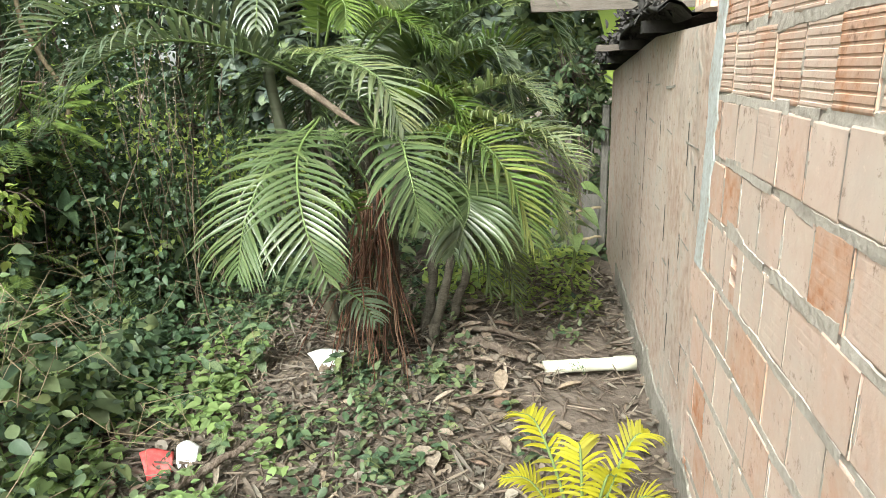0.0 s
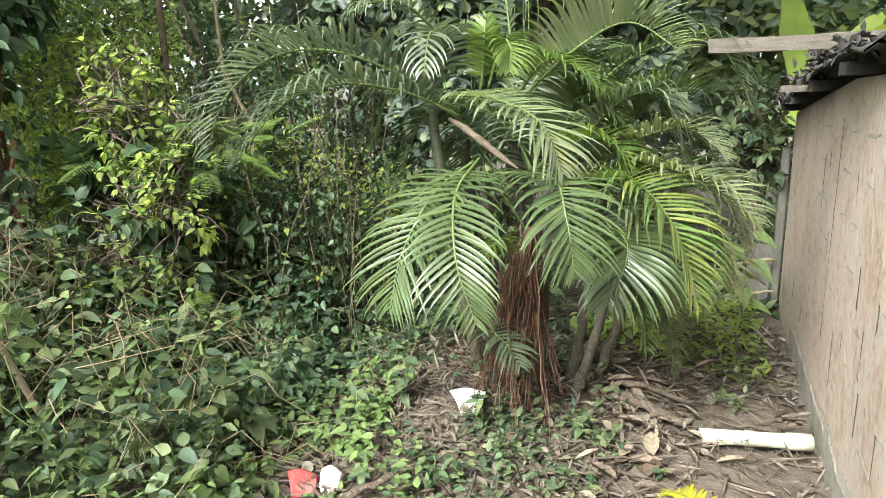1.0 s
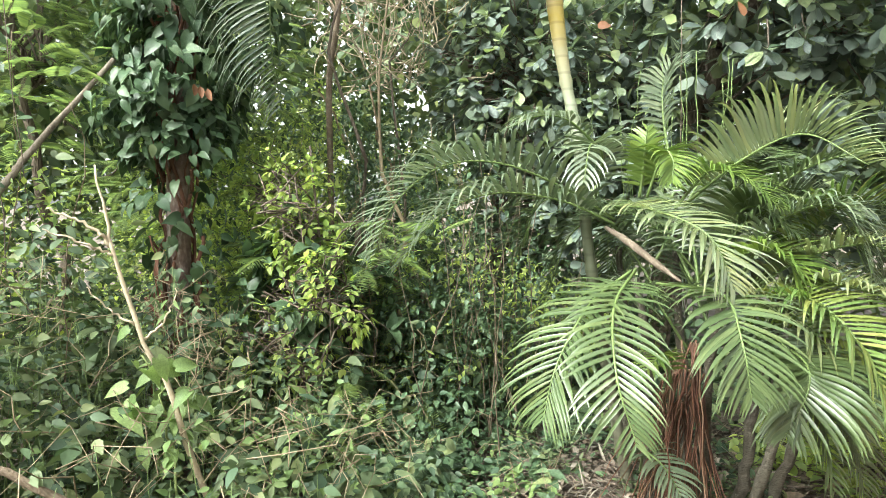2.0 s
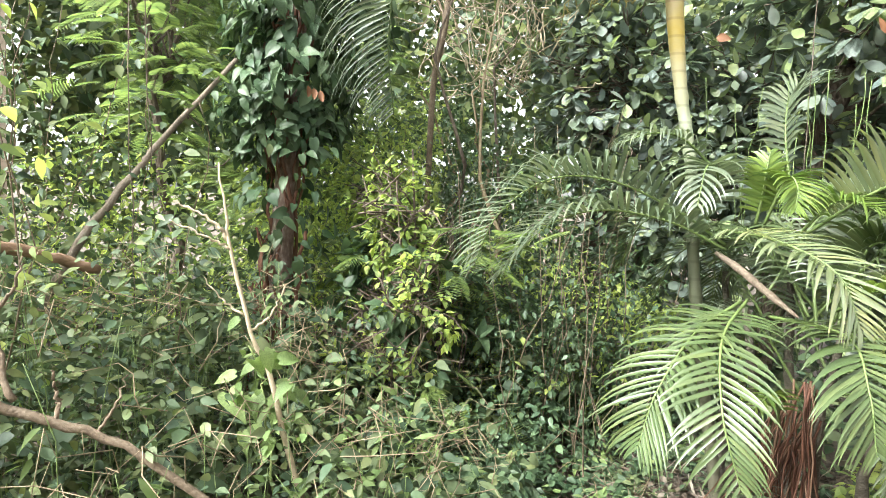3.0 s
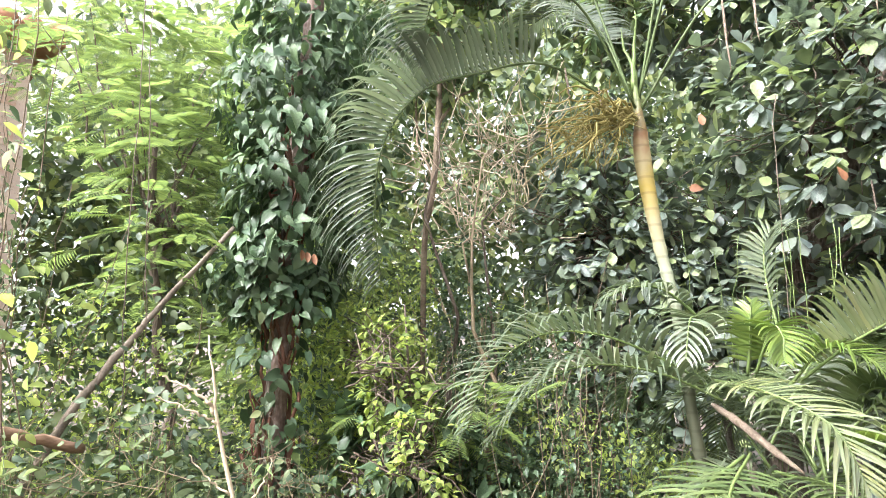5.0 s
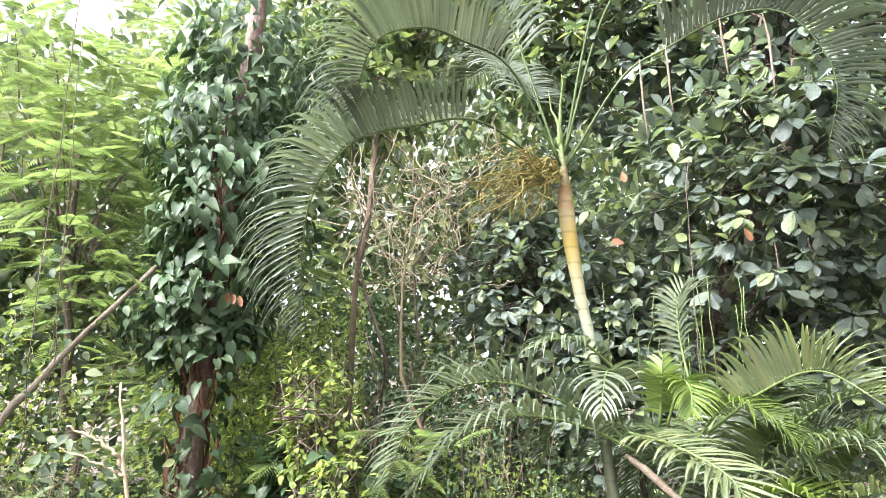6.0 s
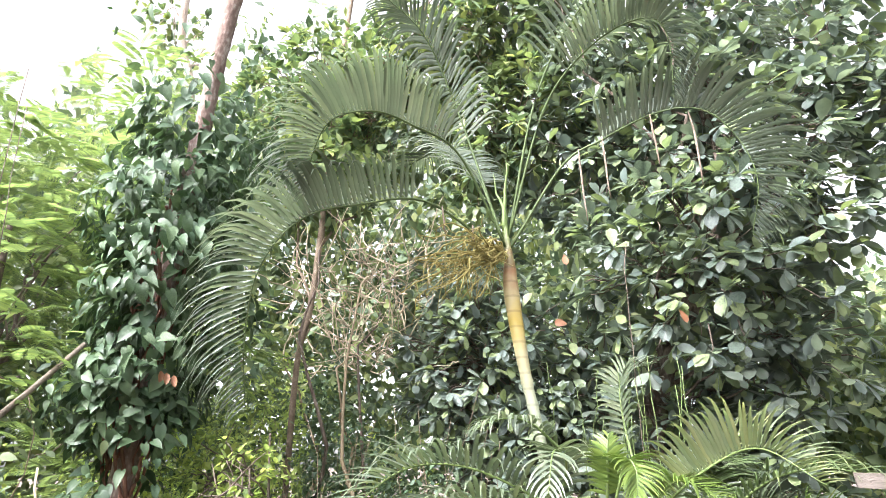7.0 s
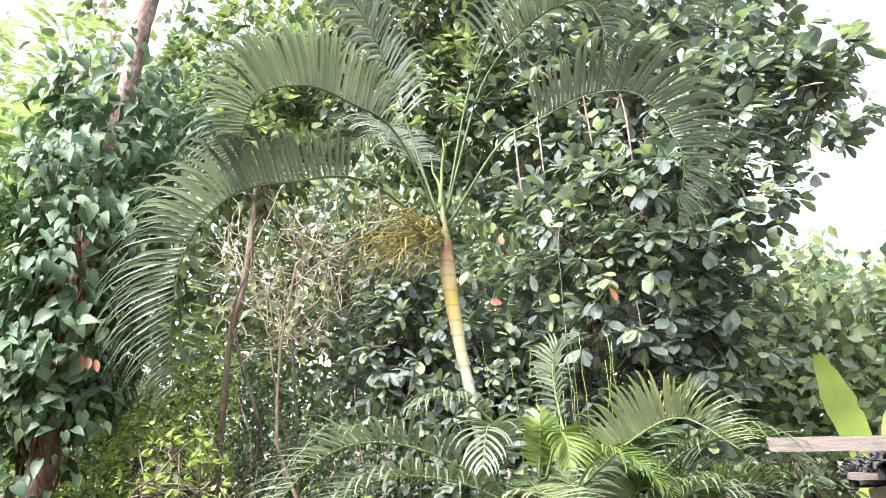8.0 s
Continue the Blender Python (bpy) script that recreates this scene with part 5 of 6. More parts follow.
def undergrowth():
    def fill(n, box_, size, shape, flat=0.7, seed=0.0, cut=-9.0, per=13):
        """Weeds: each has a stem and leaves set round it, from its top down."""
        m = n // per
        x, y = rng.uniform(box_[0], box_[1], m), rng.uniform(box_[2], box_[3], m)
        h = lush(x, y)
        ok = (h > 0.05) & (np.sin(2.3 * x + 1.7 * y + seed) + np.sin(3.1 * y - 2.2 * x + 2 * seed) + rng.normal(0, 0.6, m) > cut)
        x, y, h = (np.repeat(q[ok], per) for q in (x, y, h * rng.uniform(0.4, 1.28, m)))
        k = len(x)
        lean = np.repeat(rng.normal(0, 0.12, (k // per, 2)), per, 0)
        up = 1 - 0.8 * rng.random(k) ** 1.3
        a = rng.uniform(0, 2 * np.pi, k)
        ring = np.stack([np.cos(a), np.sin(a)], -1)
        r = size * (0.25 + 0.7 * (1.1 - up))
        pos = np.column_stack([x + lean[:, 0] * up + ring[:, 0] * r, y + lean[:, 1] * up + ring[:, 1] * r, height(x, y) + h * up])
        d = unit(np.column_stack([ring + 0.35 * rng.standard_normal((k, 2)), rng.normal(-0.2, 0.3, k)]))
        nrm = np.array([0.1, -0.3, 1.0]) + 0.3 * np.column_stack([ring, np.zeros(k)]) + (1 - flat) * 1.6 * sphere_dirs(k)
        return scatter(shape, pos, d, nrm, size * rng.uniform(0.45, 1.35, k))
    near = join([fill(16000, (-3.6, -1.2, 0.3, 2.6), 0.054, OV, 0.3, 0.0, -0.6), fill(4000, (-3.4, -1.2, 0.3, 2.8), 0.075, BR, 0.42, 1.7, 0.0), fill(500, (-3.4, -1.3, 0.4, 2.8), 0.10, HE, 0.6, 1.0, 0.2)])
    tagged(new("undergrowth", mesh_of("undergrowth", *near, M_BUSH)), "dense green weeds and creepers covering the ground", "undergrowth", kind="stuff")
    # the trees' shade is put into a darker leaf colour here
    shade = fill(15000, (-4.2, -1.3, 2.4, 4.2), 0.055, OV, 0.5, 0.6, -0.9)
    tagged(new("undergrowth", mesh_of("undergrowth", *shade, M_VINE)), "low dark-leaved plants under the trees, darkened for the shade there", "undergrowth", kind="stuff")
    fresh = join([fill(6500, (-3.6, -1.2, 0.3, 4.0), 0.045, OV, 0.5, 2.5, 0.3), fill(3000, (-3.6, -1.2, 0.3, 4.2), 0.09, LA, 0.4, 4.0, 0.3), fill(900, (-2.4, -1.35, 0.6, 2.1), 0.08, HE, 0.7, 0.4, 0.3)])
    tagged(new("undergrowth", mesh_of("undergrowth", *fresh, M_LIME)), "patches of fresh light green weeds", "undergrowth", kind="stuff")
    ferny = fill(1100, (-4.4, -1.8, 2.7, 4.6), 0.2, FE, 0.6, 3.3, 0.4)
    tagged(new("ferns", mesh_of("ferns", *ferny, M_FERN)), "small feathery ferns among the weeds", "ferns", kind="stuff")
    far = join([fill(15000, (-7.5, -2.2, 0.2, 7.0), 0.10, OV, 0.55), fill(5000, (-2.2, 0.2, 3.9, 6.5), 0.09, OV, 0.6)])
    tagged(new("undergrowth", mesh_of("undergrowth", *far, M_BUSH)), "tangled leafy undergrowth below the trees", "undergrowth", kind="stuff")
    k = 7000
    x, y = rng.uniform(-0.8, 1.6, k), rng.uniform(5.0, 8.2, k)
    pos = np.column_stack([x, y, height(x, y) + (0.25 + 0.2 * np.sin(3 * x + y) + 0.15 * np.sin(5 * y)) * rng.random(k) ** 0.5 * np.where(np.abs(x - 0.05) < 0.5, 0.08, 1.3)])
    beyond = scatter(OV, pos, unit(np.column_stack([rng.standard_normal((k, 2)), rng.normal(0, 0.35, k)])), np.array([0, -0.3, 1.0]) + 0.5 * sphere_dirs(k), 0.09 * rng.uniform(0.5, 1.4, k))
    tagged(new("undergrowth", mesh_of("undergrowth", *beyond, M_BUSH)), "low bushes along the path beyond the shed", "undergrowth", kind="stuff")
    around = join([fill(9000, (-7.5, -1.3, -6.0, 0.4), 0.11, OV, 0.55)])
    tagged(new("undergrowth", mesh_of("undergrowth", *around, M_BUSH)), "leafy undergrowth on the near side of the yard", "undergrowth", kind="stuff")
    # stems in it
    bits = []
    for _ in range(420):
        x, y = rng.uniform(-3.6, -1.4), rng.uniform(0.5, 4.2)
        h = float(lush(x, y))
        if h > 0.15:
            p = np.array((x, y, float(height(x, y))))
            bits.append(tube(wiggle(p, p + (rng.normal(0, 0.15), rng.normal(0, 0.15), h * rng.uniform(0.7, 1.35)), 6, 0.06), np.linspace(0.0035, 0.0012, 6), 4))
    tagged(new("green_stems", mesh_of("green_stems", *join(bits), M_RACHIS)), "thin green stems standing among the weeds", "stems", kind="stuff")
    bits = []
    for _ in range(170):
        x, y = rng.uniform(-3.4, -1.4), rng.uniform(0.8, 3.2)
        h = float(lush(x, y)) + 0.03
        p = np.array((x, y, h)); a = rng.uniform(0, 6.28); L = rng.uniform(0.15, 0.75)
        bits.append(tube(wiggle(p, p + (L * math.cos(a), L * math.sin(a), rng.normal(0, 0.1)), 9, 0.2, -0.05), np.linspace(0.0024, 0.0009, 9), 4))
    tagged(new("dry_stems", mesh_of("dry_stems", *join(bits), M_TWIG)), "thin dry stems arching over the weeds", "stems", kind="stuff")
    # upright light-green shrubs in the middle distance; leaf colour carries sun and shade
    pts, out = in_blobs([((-3.0, 3.6, 0.7), (0.8, 0.6, 0.6)), ((-2.2, 3.9, 0.7), (0.6, 0.4, 0.55)), ((-4.6, 3.2, 0.9), (0.9, 0.7, 0.8)), ((-4.4, 4.6, 1.3), (1.2, 0.6, 1.1)), ((-3.0, 4.4, 1.0), (1.0, 0.4, 0.8)), ((-4.0, 1.5, 1.3), (0.6, 0.6, 0.7)), ((-2.5, 3.4, 0.8), (0.6, 0.4, 0.6)), ((-3.6, 3.0, 1.0), (0.6, 0.4, 0.7)), ((-2.9, 3.9, 1.5), (0.8, 0.4, 0.6)), ((-5.0, 3.9, 1.6), (0.8, 0.6, 0.9)), ((-4.0, 4.2, 2.0), (0.8, 0.5, 0.7)), ((-3.7, 3.3, 1.6), (0.5, 0.4, 0.7)), ((-4.3, 2.9, 1.5), (0.5, 0.4, 0.8)), ((-5.6, 5.0, 0.9), (1.3, 0.8, 0.9)), ((-4.4, 5.6, 0.9), (1.2, 0.8, 0.9)), ((-2.3, 4.3, 0.9), (0.7, 0.4, 0.6)), ((-1.9, 4.6, 0.7), (0.6, 0.5, 0.6))], 46000)
    d = unit(sphere_dirs(46000) + 0.5 * out - (0, 0, 0.2))
    nrm, size = np.array([0, 0, 1.0]) + 0.6 * sphere_dirs(46000), 0.045 * rng.uniform(0.5, 1.5, 46000)
    # sunlit and shaded areas are painted by leaf colour, M_SHRUB against M_VINE
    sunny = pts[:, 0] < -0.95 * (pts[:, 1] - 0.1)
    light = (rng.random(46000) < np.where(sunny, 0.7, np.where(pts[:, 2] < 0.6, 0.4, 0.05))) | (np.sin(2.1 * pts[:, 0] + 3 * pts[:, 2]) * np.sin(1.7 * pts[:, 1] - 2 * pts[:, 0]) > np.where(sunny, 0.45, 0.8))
    tagged(new("shrubs", mesh_of("shrubs", *scatter(SM, pts[light], d[light], nrm[light], size[light]), M_SHRUB)), "thin yellow-green shrubs between the trunks, coloured as sunlit", "shrubs", kind="stuff")
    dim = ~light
    tagged(new("shrubs", mesh_of("shrubs", *scatter(SM, pts[dim], d[dim], nrm[dim], size[dim]), M_VINE)), "dull green shrubs between the trunks, coloured as shaded", "shrubs", kind="stuff")
    bits = []
    for _ in range(110):
        p = np.array((rng.uniform(-4.6, -1.7), rng.uniform(3.0, 4.6), 0.0))
        bits.append(tube(wiggle(p, p + (rng.normal(0, 0.3), rng.normal(0, 0.2), rng.uniform(0.8, 2.2)), 9, 0.1), np.linspace(0.005, 0.0015, 9), 4))
    tagged(new("dry_stems", mesh_of("dry_stems", *join(bits), M_BRANCH)), "bare brown stems standing in the shrubs", "stems", kind="stuff")


undergrowth()


def woods():
    """The far belt of trees: leaf masses with uneven tops, lower where the sky opens."""
    n = 125000
    yaw = rng.uniform(-35, 100, n)
    top = np.interp(yaw, [-35, -5, 3, 10, 30, 44, 52, 70, 80, 100], [14, 16, 19, 33, 40, 42, 37, 28, 34, 34])
    dist = rng.uniform(7.6, 11.5, n)
    top = top * (0.86 + 0.1 * np.sin(yaw * 0.9) + 0.08 * np.sin(yaw * 2.3 + dist) + 0.06 * np.sin(yaw * 5))
    el = top * rng.random(n) ** 0.75
    el = np.where(rng.random(n) < 0.3, el - 8, el)
    a = np.radians(yaw)
    pos = np.column_stack([-np.sin(a) * dist, np.cos(a) * dist, 1.5 + np.tan(np.radians(el)) * dist])
    pos[:, :2] += rng.normal(0, 0.1, (n, 2))
    pos[:, 2] = np.maximum(pos[:, 2], 0.1)
    clump = np.sin(pos[:, 0] * 2.1) * np.sin(pos[:, 1] * 2.3 + 1) * np.sin(pos[:, 2] * 2.6)
    keep = clump + rng.random(n) * 1.1 > 0.16
    keep &= ~((pos[:, 0] > 0.2) & (pos[:, 1] < 5.5)) & ~((pos[:, 0] < -5.0) & (pos[:, 1] < 2.3))
    pos = pos[keep]; n = len(pos)
    inward = unit(np.column_stack([-pos[:, :2], np.full(n, 3.0)]))
    d = unit(sphere_dirs(n) - (0, 0, 0.3))
    tagged(new("far_trees", mesh_of("far_trees", *scatter(SM, pos, d, inward + 0.6 * sphere_dirs(n), 0.155 * rng.uniform(0.45, 1.5, n)), M_WOODS)), "belt of mixed green trees closing the yard", "trees", kind="stuff")
    m = 16000
    yaw = np.radians(rng.uniform(100, 325, m)); dist = rng.uniform(9, 13, m)
    pos = np.column_stack([-np.sin(yaw) * dist, np.cos(yaw) * dist, 6.0 * rng.random(m)])
    tagged(new("far_trees", mesh_of("far_trees", *scatter(SM, pos, sphere_dirs(m), sphere_dirs(m), 0.5 * rng.uniform(0.6, 1.3, m)), M_WOODS)), "trees closing the yard on its other sides", "trees", kind="stuff")


woods()


# ---- single branches and stakes ----
def limb(name, pieces, mat, label, category="branch"):
    """A bare branch: its main stem and side shoots as one mesh."""
    t = empty(name, pieces[0][0][0], label, category)
    o = np.array(t.location)
    for i, (p, a, b) in enumerate(pieces):
        l2 = curve(p, 18) - o + 0.004 * rng.standard_normal((18, 3))
        kind_name = "stem" if i == 0 else "shoot"
        part(kind_name, mesh_of(kind_name, *tube(l2, np.linspace(a, b, 18), 8, 0.08), mat), t)


limb("dead_sapling", [([(-2.2, 1.62, 0.3), (-2.27, 1.5, 0.85), (-2.32, 1.44, 1.03), (-2.41, 1.39, 1.36), (-2.43, 1.38, 1.5), (-2.49, 1.37, 1.7)], 0.013, 0.004), ([(-2.42, 1.38, 1.4), (-2.44, 1.35, 1.46), (-2.49, 1.29, 1.51), (-2.56, 1.23, 1.55)], 0.009, 0.003), ([(-2.41, 1.39, 1.37), (-2.47, 1.31, 1.42), (-2.56, 1.21, 1.47)], 0.006, 0.0025), ([(-2.33, 1.44, 1.05), (-2.28, 1.5, 1.12), (-2.26, 1.54, 1.24)], 0.006, 0.002), ([(-2.34, 1.43, 1.1), (-2.4, 1.36, 1.17), (-2.44, 1.3, 1.26)], 0.005, 0.002)], M_PALETWIG, "pale bare forked sapling rising from the weeds")
limb("leaning_pole", [([(-3.42, 0.98, 0.95), (-3.47, 1.2, 1.33), (-3.55, 1.5, 1.7), (-3.59, 1.61, 1.83), (-3.66, 2.1, 2.37)], 0.023, 0.014)], M_POLE, "dead pole leaning against the vine-covered trunk", "pole")
limb("fallen_branch", [([(-2.46, 0.42, 1.04), (-2.38, 0.54, 0.98), (-2.33, 0.65, 0.9), (-2.27, 0.79, 0.84), (-2.17, 0.95, 0.74), (-2.0, 1.2, 0.5)], 0.019, 0.013), ([(-2.34, 0.65, 0.93), (-2.42, 0.63, 1.06), (-2.46, 0.62, 1.17), (-2.5, 0.6, 1.28), (-2.55, 0.57, 1.4)], 0.011, 0.005), ([(-2.35, 0.62, 0.94), (-2.42, 0.57, 1.0), (-2.5, 0.52, 1.08)], 0.009, 0.004), ([(-2.29, 0.75, 0.86), (-2.31, 0.76, 0.94), (-2.3, 0.74, 1.02)], 0.008, 0.004), ([(-2.46, 0.62, 1.17), (-2.43, 0.68, 1.27), (-2.44, 0.7, 1.36)], 0.007, 0.003), ([(-2.4, 0.6, 1.02), (-2.46, 0.56, 1.1), (-2.56, 0.5, 1.2)], 0.006, 0.002), ([(-2.24, 0.85, 0.8), (-2.22, 0.9, 0.9), (-2.25, 0.95, 0.98)], 0.006, 0.002)], M_BRANCH, "twisted bare brown branch lying over the bushes")
limb("fallen_log", [([(-2.97, 0.45, 1.39), (-3.03, 0.73, 1.35), (-3.03, 0.91, 1.31), (-3.05, 1.13, 1.23)], 0.027, 0.022)], M_LOG, "reddish brown log resting on the shrubs", "log")


def young_vine():
    t = empty("young_vine", (-2.23, 1.5, 0.38), "young climber with large pale lime-green leaves", "vine")
    k = 30
    l2 = wiggle((0, 0, 0), (-0.08, -0.08, 0.62), 10, 0.08)
    part("stem", mesh_of("stem", *tube(l2, np.linspace(0.006, 0.003, 10), 6), M_STEM), t)
    pos = l2[rng.integers(4, 10, k)] + rng.normal(0, 0.07, (k, 3)) + (0.06, -0.05, 0)
    d = unit(np.column_stack([rng.normal(0.2, 0.7, k), rng.normal(0.1, 0.7, k), rng.normal(-0.35, 0.25, k)]))
    leaf_objects("leaf", HE, M_LIME, t, pos + np.array(t.location), d, np.array([0.5, -0.5, 0.8]) + 0.3 * sphere_dirs(k), 0.12 * rng.uniform(0.35, 1.1, k))


young_vine()


# slim stems with sparse leaves at the near edge of the thicket
def stem_thicket():
    for i in range(40):
        x, y = rng.uniform(-4.8, -2.9), rng.uniform(0.2, 1.6)
        h = rng.uniform(1.8, 3.6)
        t = empty("thicket_stem", (x, y, 0), "slim stem with sparse yellow-green leaves in the thicket", "shrub", "thicket stems")
        l2 = wiggle((0, 0, 0), (rng.normal(0, 0.3), rng.normal(0, 0.3), h), 16, 0.1)
        part("stem", mesh_of("stem", *tube(l2, np.linspace(0.0045, 0.002, 16), 6), M_BRANCH), t)
        k = 110
        idx = rng.integers(3, 16, k)
        pos = l2[idx] + rng.normal(0, 0.10, (k, 3))
        part("leaves", mesh_of("leaves", *scatter(OV, pos, unit(sphere_dirs(k) - (0, 0, 0.3)), np.array([0.3, -0.3, 1]) + 0.5 * sphere_dirs(k), 0.06 * rng.uniform(0.4, 1.4, k)), M_SHRUB if i % 4 == 0 else M_BUSH), t)


stem_thicket()


# ---- banana plant beyond the shed ----
def banana():
    t = empty("banana_plant", (0.85, 6.7, -0.15), "banana plant with broad lime-green leaves beyond the shed", "banana plant")
    part("stem", mesh_of("stem", *tube([(0, 0, 0), (0.02, 0, 0.8), (0, 0, 1.5)], [0.09, 0.08, 0.05], 10), M_STEM), t)
    for base, tip, side, w, sag in (((-0.12, 0, 1.5), (-0.36, 0, 2.54), (1, 0.1, 0.15), 0.13, 0.0), ((0, 0, 1.45), (0.75, -0.1, 1.75), (0.1, 0.3, 1), 0.2, 0.3), ((-0.05, 0, 1.4), (-0.25, -0.4, 1.35), (1, -0.4, 0.1), 0.2, 0.25), ((0, 0, 1.4), (0.4, 0.5, 2.3), (1, -0.2, 0.2), 0.16, 0.1), ((0.05, 0, 1.5), (0.5, -0.2, 2.1), (0.6, 0.3, -0.5), 0.15, 0.15)):
        n = 18
        s = np.linspace(0, 1, n)
        mid = np.array(base) + (np.array(tip) - base) * s[:, None] + np.array((0, 0, sag)) * (4 * s * (1 - s))[:, None]
        sd = unit(np.array(side, float))
        hw = w * np.sin(np.pi * np.clip(s * 0.9 + 0.08, 0, 1)) ** 0.6
        v = np.concatenate([mid + sd * hw[:, None] * (1 + 0.06 * rng.standard_normal((n, 1))) + (0, -0.03, 0.02), mid, mid - sd * hw[:, None] * (1 + 0.06 * rng.standard_normal((n, 1))) + (0, -0.03, 0.02)])
        f = [(i + o, i + 1 + o, i + 1 + n + o, i + n + o) for i in range(n - 1) for o in (0, n)]
        part("leaf", mesh_of("leaf", v, f, M_BANANA), t)


banana()


# ---- neighbour's house seen through the leaves ----
def house():
    t = empty("neighbour_house", (-7.4, 0.2, 0), "brick house with a tiled roof half hidden by trees", "house")
    part("wall", mesh_of("wall", *join([box(-4, 0.4, -3, 1.5, -0.1, 4.5)]), M_CLAY, False), t, "unplastered brick wall")
    for r in range(22):
        for c in range(14):
            if r % 2 == 0 or c:
                b = box(0.4, 0.408, -1.4 + c * 0.195 + (0.09 if r % 2 else 0), -1.22 + c * 0.195 + (0.09 if r % 2 else 0), 0.1 + r * 0.2, 0.28 + r * 0.2)
                part("brick", mesh_of("brick", *b, M_CLAY, False), t)
    roof = part("roof", mesh_of("roof", *join([box(-4.4, 0.7, -3.3, 1.7, 4.5, 4.62)]), M_TILE, False), t, "terracotta eave")
    for i in range(25):
        y = -3.3 + i * 0.2
        part("roof_tile", mesh_of("roof_tile", *tube([(0.0, y + 0.1, 4.66), (0.4, y + 0.1, 4.64), (0.78, y + 0.1, 4.60)], 0.09, 8), M_TILE), roof)


house()


# ---- litter and rubbish on the ground ----
def litter():
    n = 10000
    x, y = rng.uniform(-2.0, 0.48, n), rng.uniform(-1.5, 4.6, n)
    path = np.exp(-(((x - 0.22) / 0.32) ** 2)) * (y < 3.5)
    ok = rng.random(n) > 0.93 * path
    ok &= rng.random(n) > np.clip((-1.5 - x) * 2, 0, 0.8)
    x, y = x[ok], y[ok]; n = len(x)
    d = unit(np.column_stack([rng.standard_normal((n, 2)), rng.normal(0, 0.22, n)]))
    v, f = scatter(CU, np.column_stack([x, y, height(x, y) + rng.uniform(0.006, 0.035, n)]), d, np.array([0, 0, 1.0]) + 0.45 * sphere_dirs(n), 0.03 * rng.uniform(0.3, 2.2, n), 0.5)
    tagged(new("leaf_litter", mesh_of("leaf_litter", v, f, M_LITTER)), "brown dead leaves strewn over the soil", "leaf litter", kind="stuff")
    k = 9000
    x, y = rng.uniform(-2.0, 0.46, k), rng.uniform(0.5, 4.6, k)
    ok = rng.random(k) > 0.9 * np.exp(-(((x - 0.22) / 0.32) ** 2)) * (y < 3.5)
    x, y = x[ok], y[ok]
    k = len(x)
    v, f = scatter(ST, np.column_stack([x, y, height(x, y) + rng.uniform(0.004, 0.035, k)]), unit(np.column_stack([rng.standard_normal((k, 2)), rng.normal(0, 0.12, k)])), np.array([0, 0, 1.0]) + 0.5 * sphere_dirs(k), 0.09 * rng.uniform(0.3, 2.2, k), 0.6)
    tagged(new("strand_litter", mesh_of("strand_litter", v, f, M_LITTER)), "dry palm strands and shreds over the soil", "leaf litter", kind="stuff")
    bits = []
    for _ in range(520):
        p = np.array((rng.uniform(-1.9, 0.4), rng.uniform(1.3, 4.3), 0)); p[2] = height(p[0], p[1]) + 0.012
        a, L = rng.uniform(0, 6.28), rng.uniform(0.06, 0.4)
        e = p + (L * math.cos(a), L * math.sin(a), rng.uniform(0, 0.05))
        bits.append(tube(wiggle(p, e, 5, 0.02), rng.uniform(0.002, 0.006), 4))
    tagged(new("twig_litter", mesh_of("twig_litter", *join(bits), M_BARK)), "broken dry twigs lying among dead leaves", "twigs", kind="stuff")
    k = 170
    x, y = rng.uniform(-1.8, 0.1, k), rng.uniform(1.4, 4.0, k)
    husk = [mesh_of("dry_husk", CU[0] * (1, q, 0.8), CU[1], M_HUSK) for q in (0.35, 0.6, 1.0)]
    for j in range(k):
        L = rng.uniform(0.05, 0.15)
        ob = new("dry_husk", husk[j % 3])
        ob.matrix_world = pose(x[j], y[j], float(height(x[j], y[j])) + 0.03, rng.normal(0, 14), rng.normal(0, 10), rng.uniform(0, 360)) @ Matrix.Scale(L, 4)
        tagged(ob, "pale dry piece of palm husk on the ground", "husk", "husks on the ground")
    # low sprouts
    k = 7000
    c = np.column_stack([rng.uniform(-1.9, 0.2, 210), rng.uniform(-1.0, 3.9, 210)])
    c = c[rng.random(210) < np.where(c[:, 0] < -0.3, 1, 0.3)]
    pick = c[rng.integers(0, len(c), k)]
    pos = np.column_stack([pick + rng.normal(0, 0.05, (k, 2)), np.zeros(k)])
    pos[:, 2] = height(pos[:, 0], pos[:, 1]) + rng.uniform(0.01, 0.10, k)
    tagged(new("sprouts", mesh_of("sprouts", *scatter(OV, pos, unit(np.column_stack([rng.standard_normal((k, 2)), rng.normal(0.1, 0.3, k)])), np.array([0, 0, 1.0]) + 0.4 * sphere_dirs(k), 0.034 * rng.uniform(0.4, 1.7, k)), M_BUSH)), "small green weeds sprouting through the litter", "weeds", kind="stuff")
    k = 2600
    c = np.column_stack([rng.uniform(-1.95, -0.95, 90), rng.uniform(0.6, 2.9, 90)])
    pos = np.column_stack([c[rng.integers(0, 90, k)] + rng.normal(0, 0.06, (k, 2)), np.zeros(k)])
    pos = pos[(np.hypot(pos[:, 0] + 1.38, pos[:, 1] - 2.06) > 0.2) & (np.hypot(pos[:, 0] + 1.05, pos[:, 1] - 2.7) > 0.3)]
    k = len(pos)
    pos[:, 2] = height(pos[:, 0], pos[:, 1]) + rng.uniform(0.01, 0.14, k)
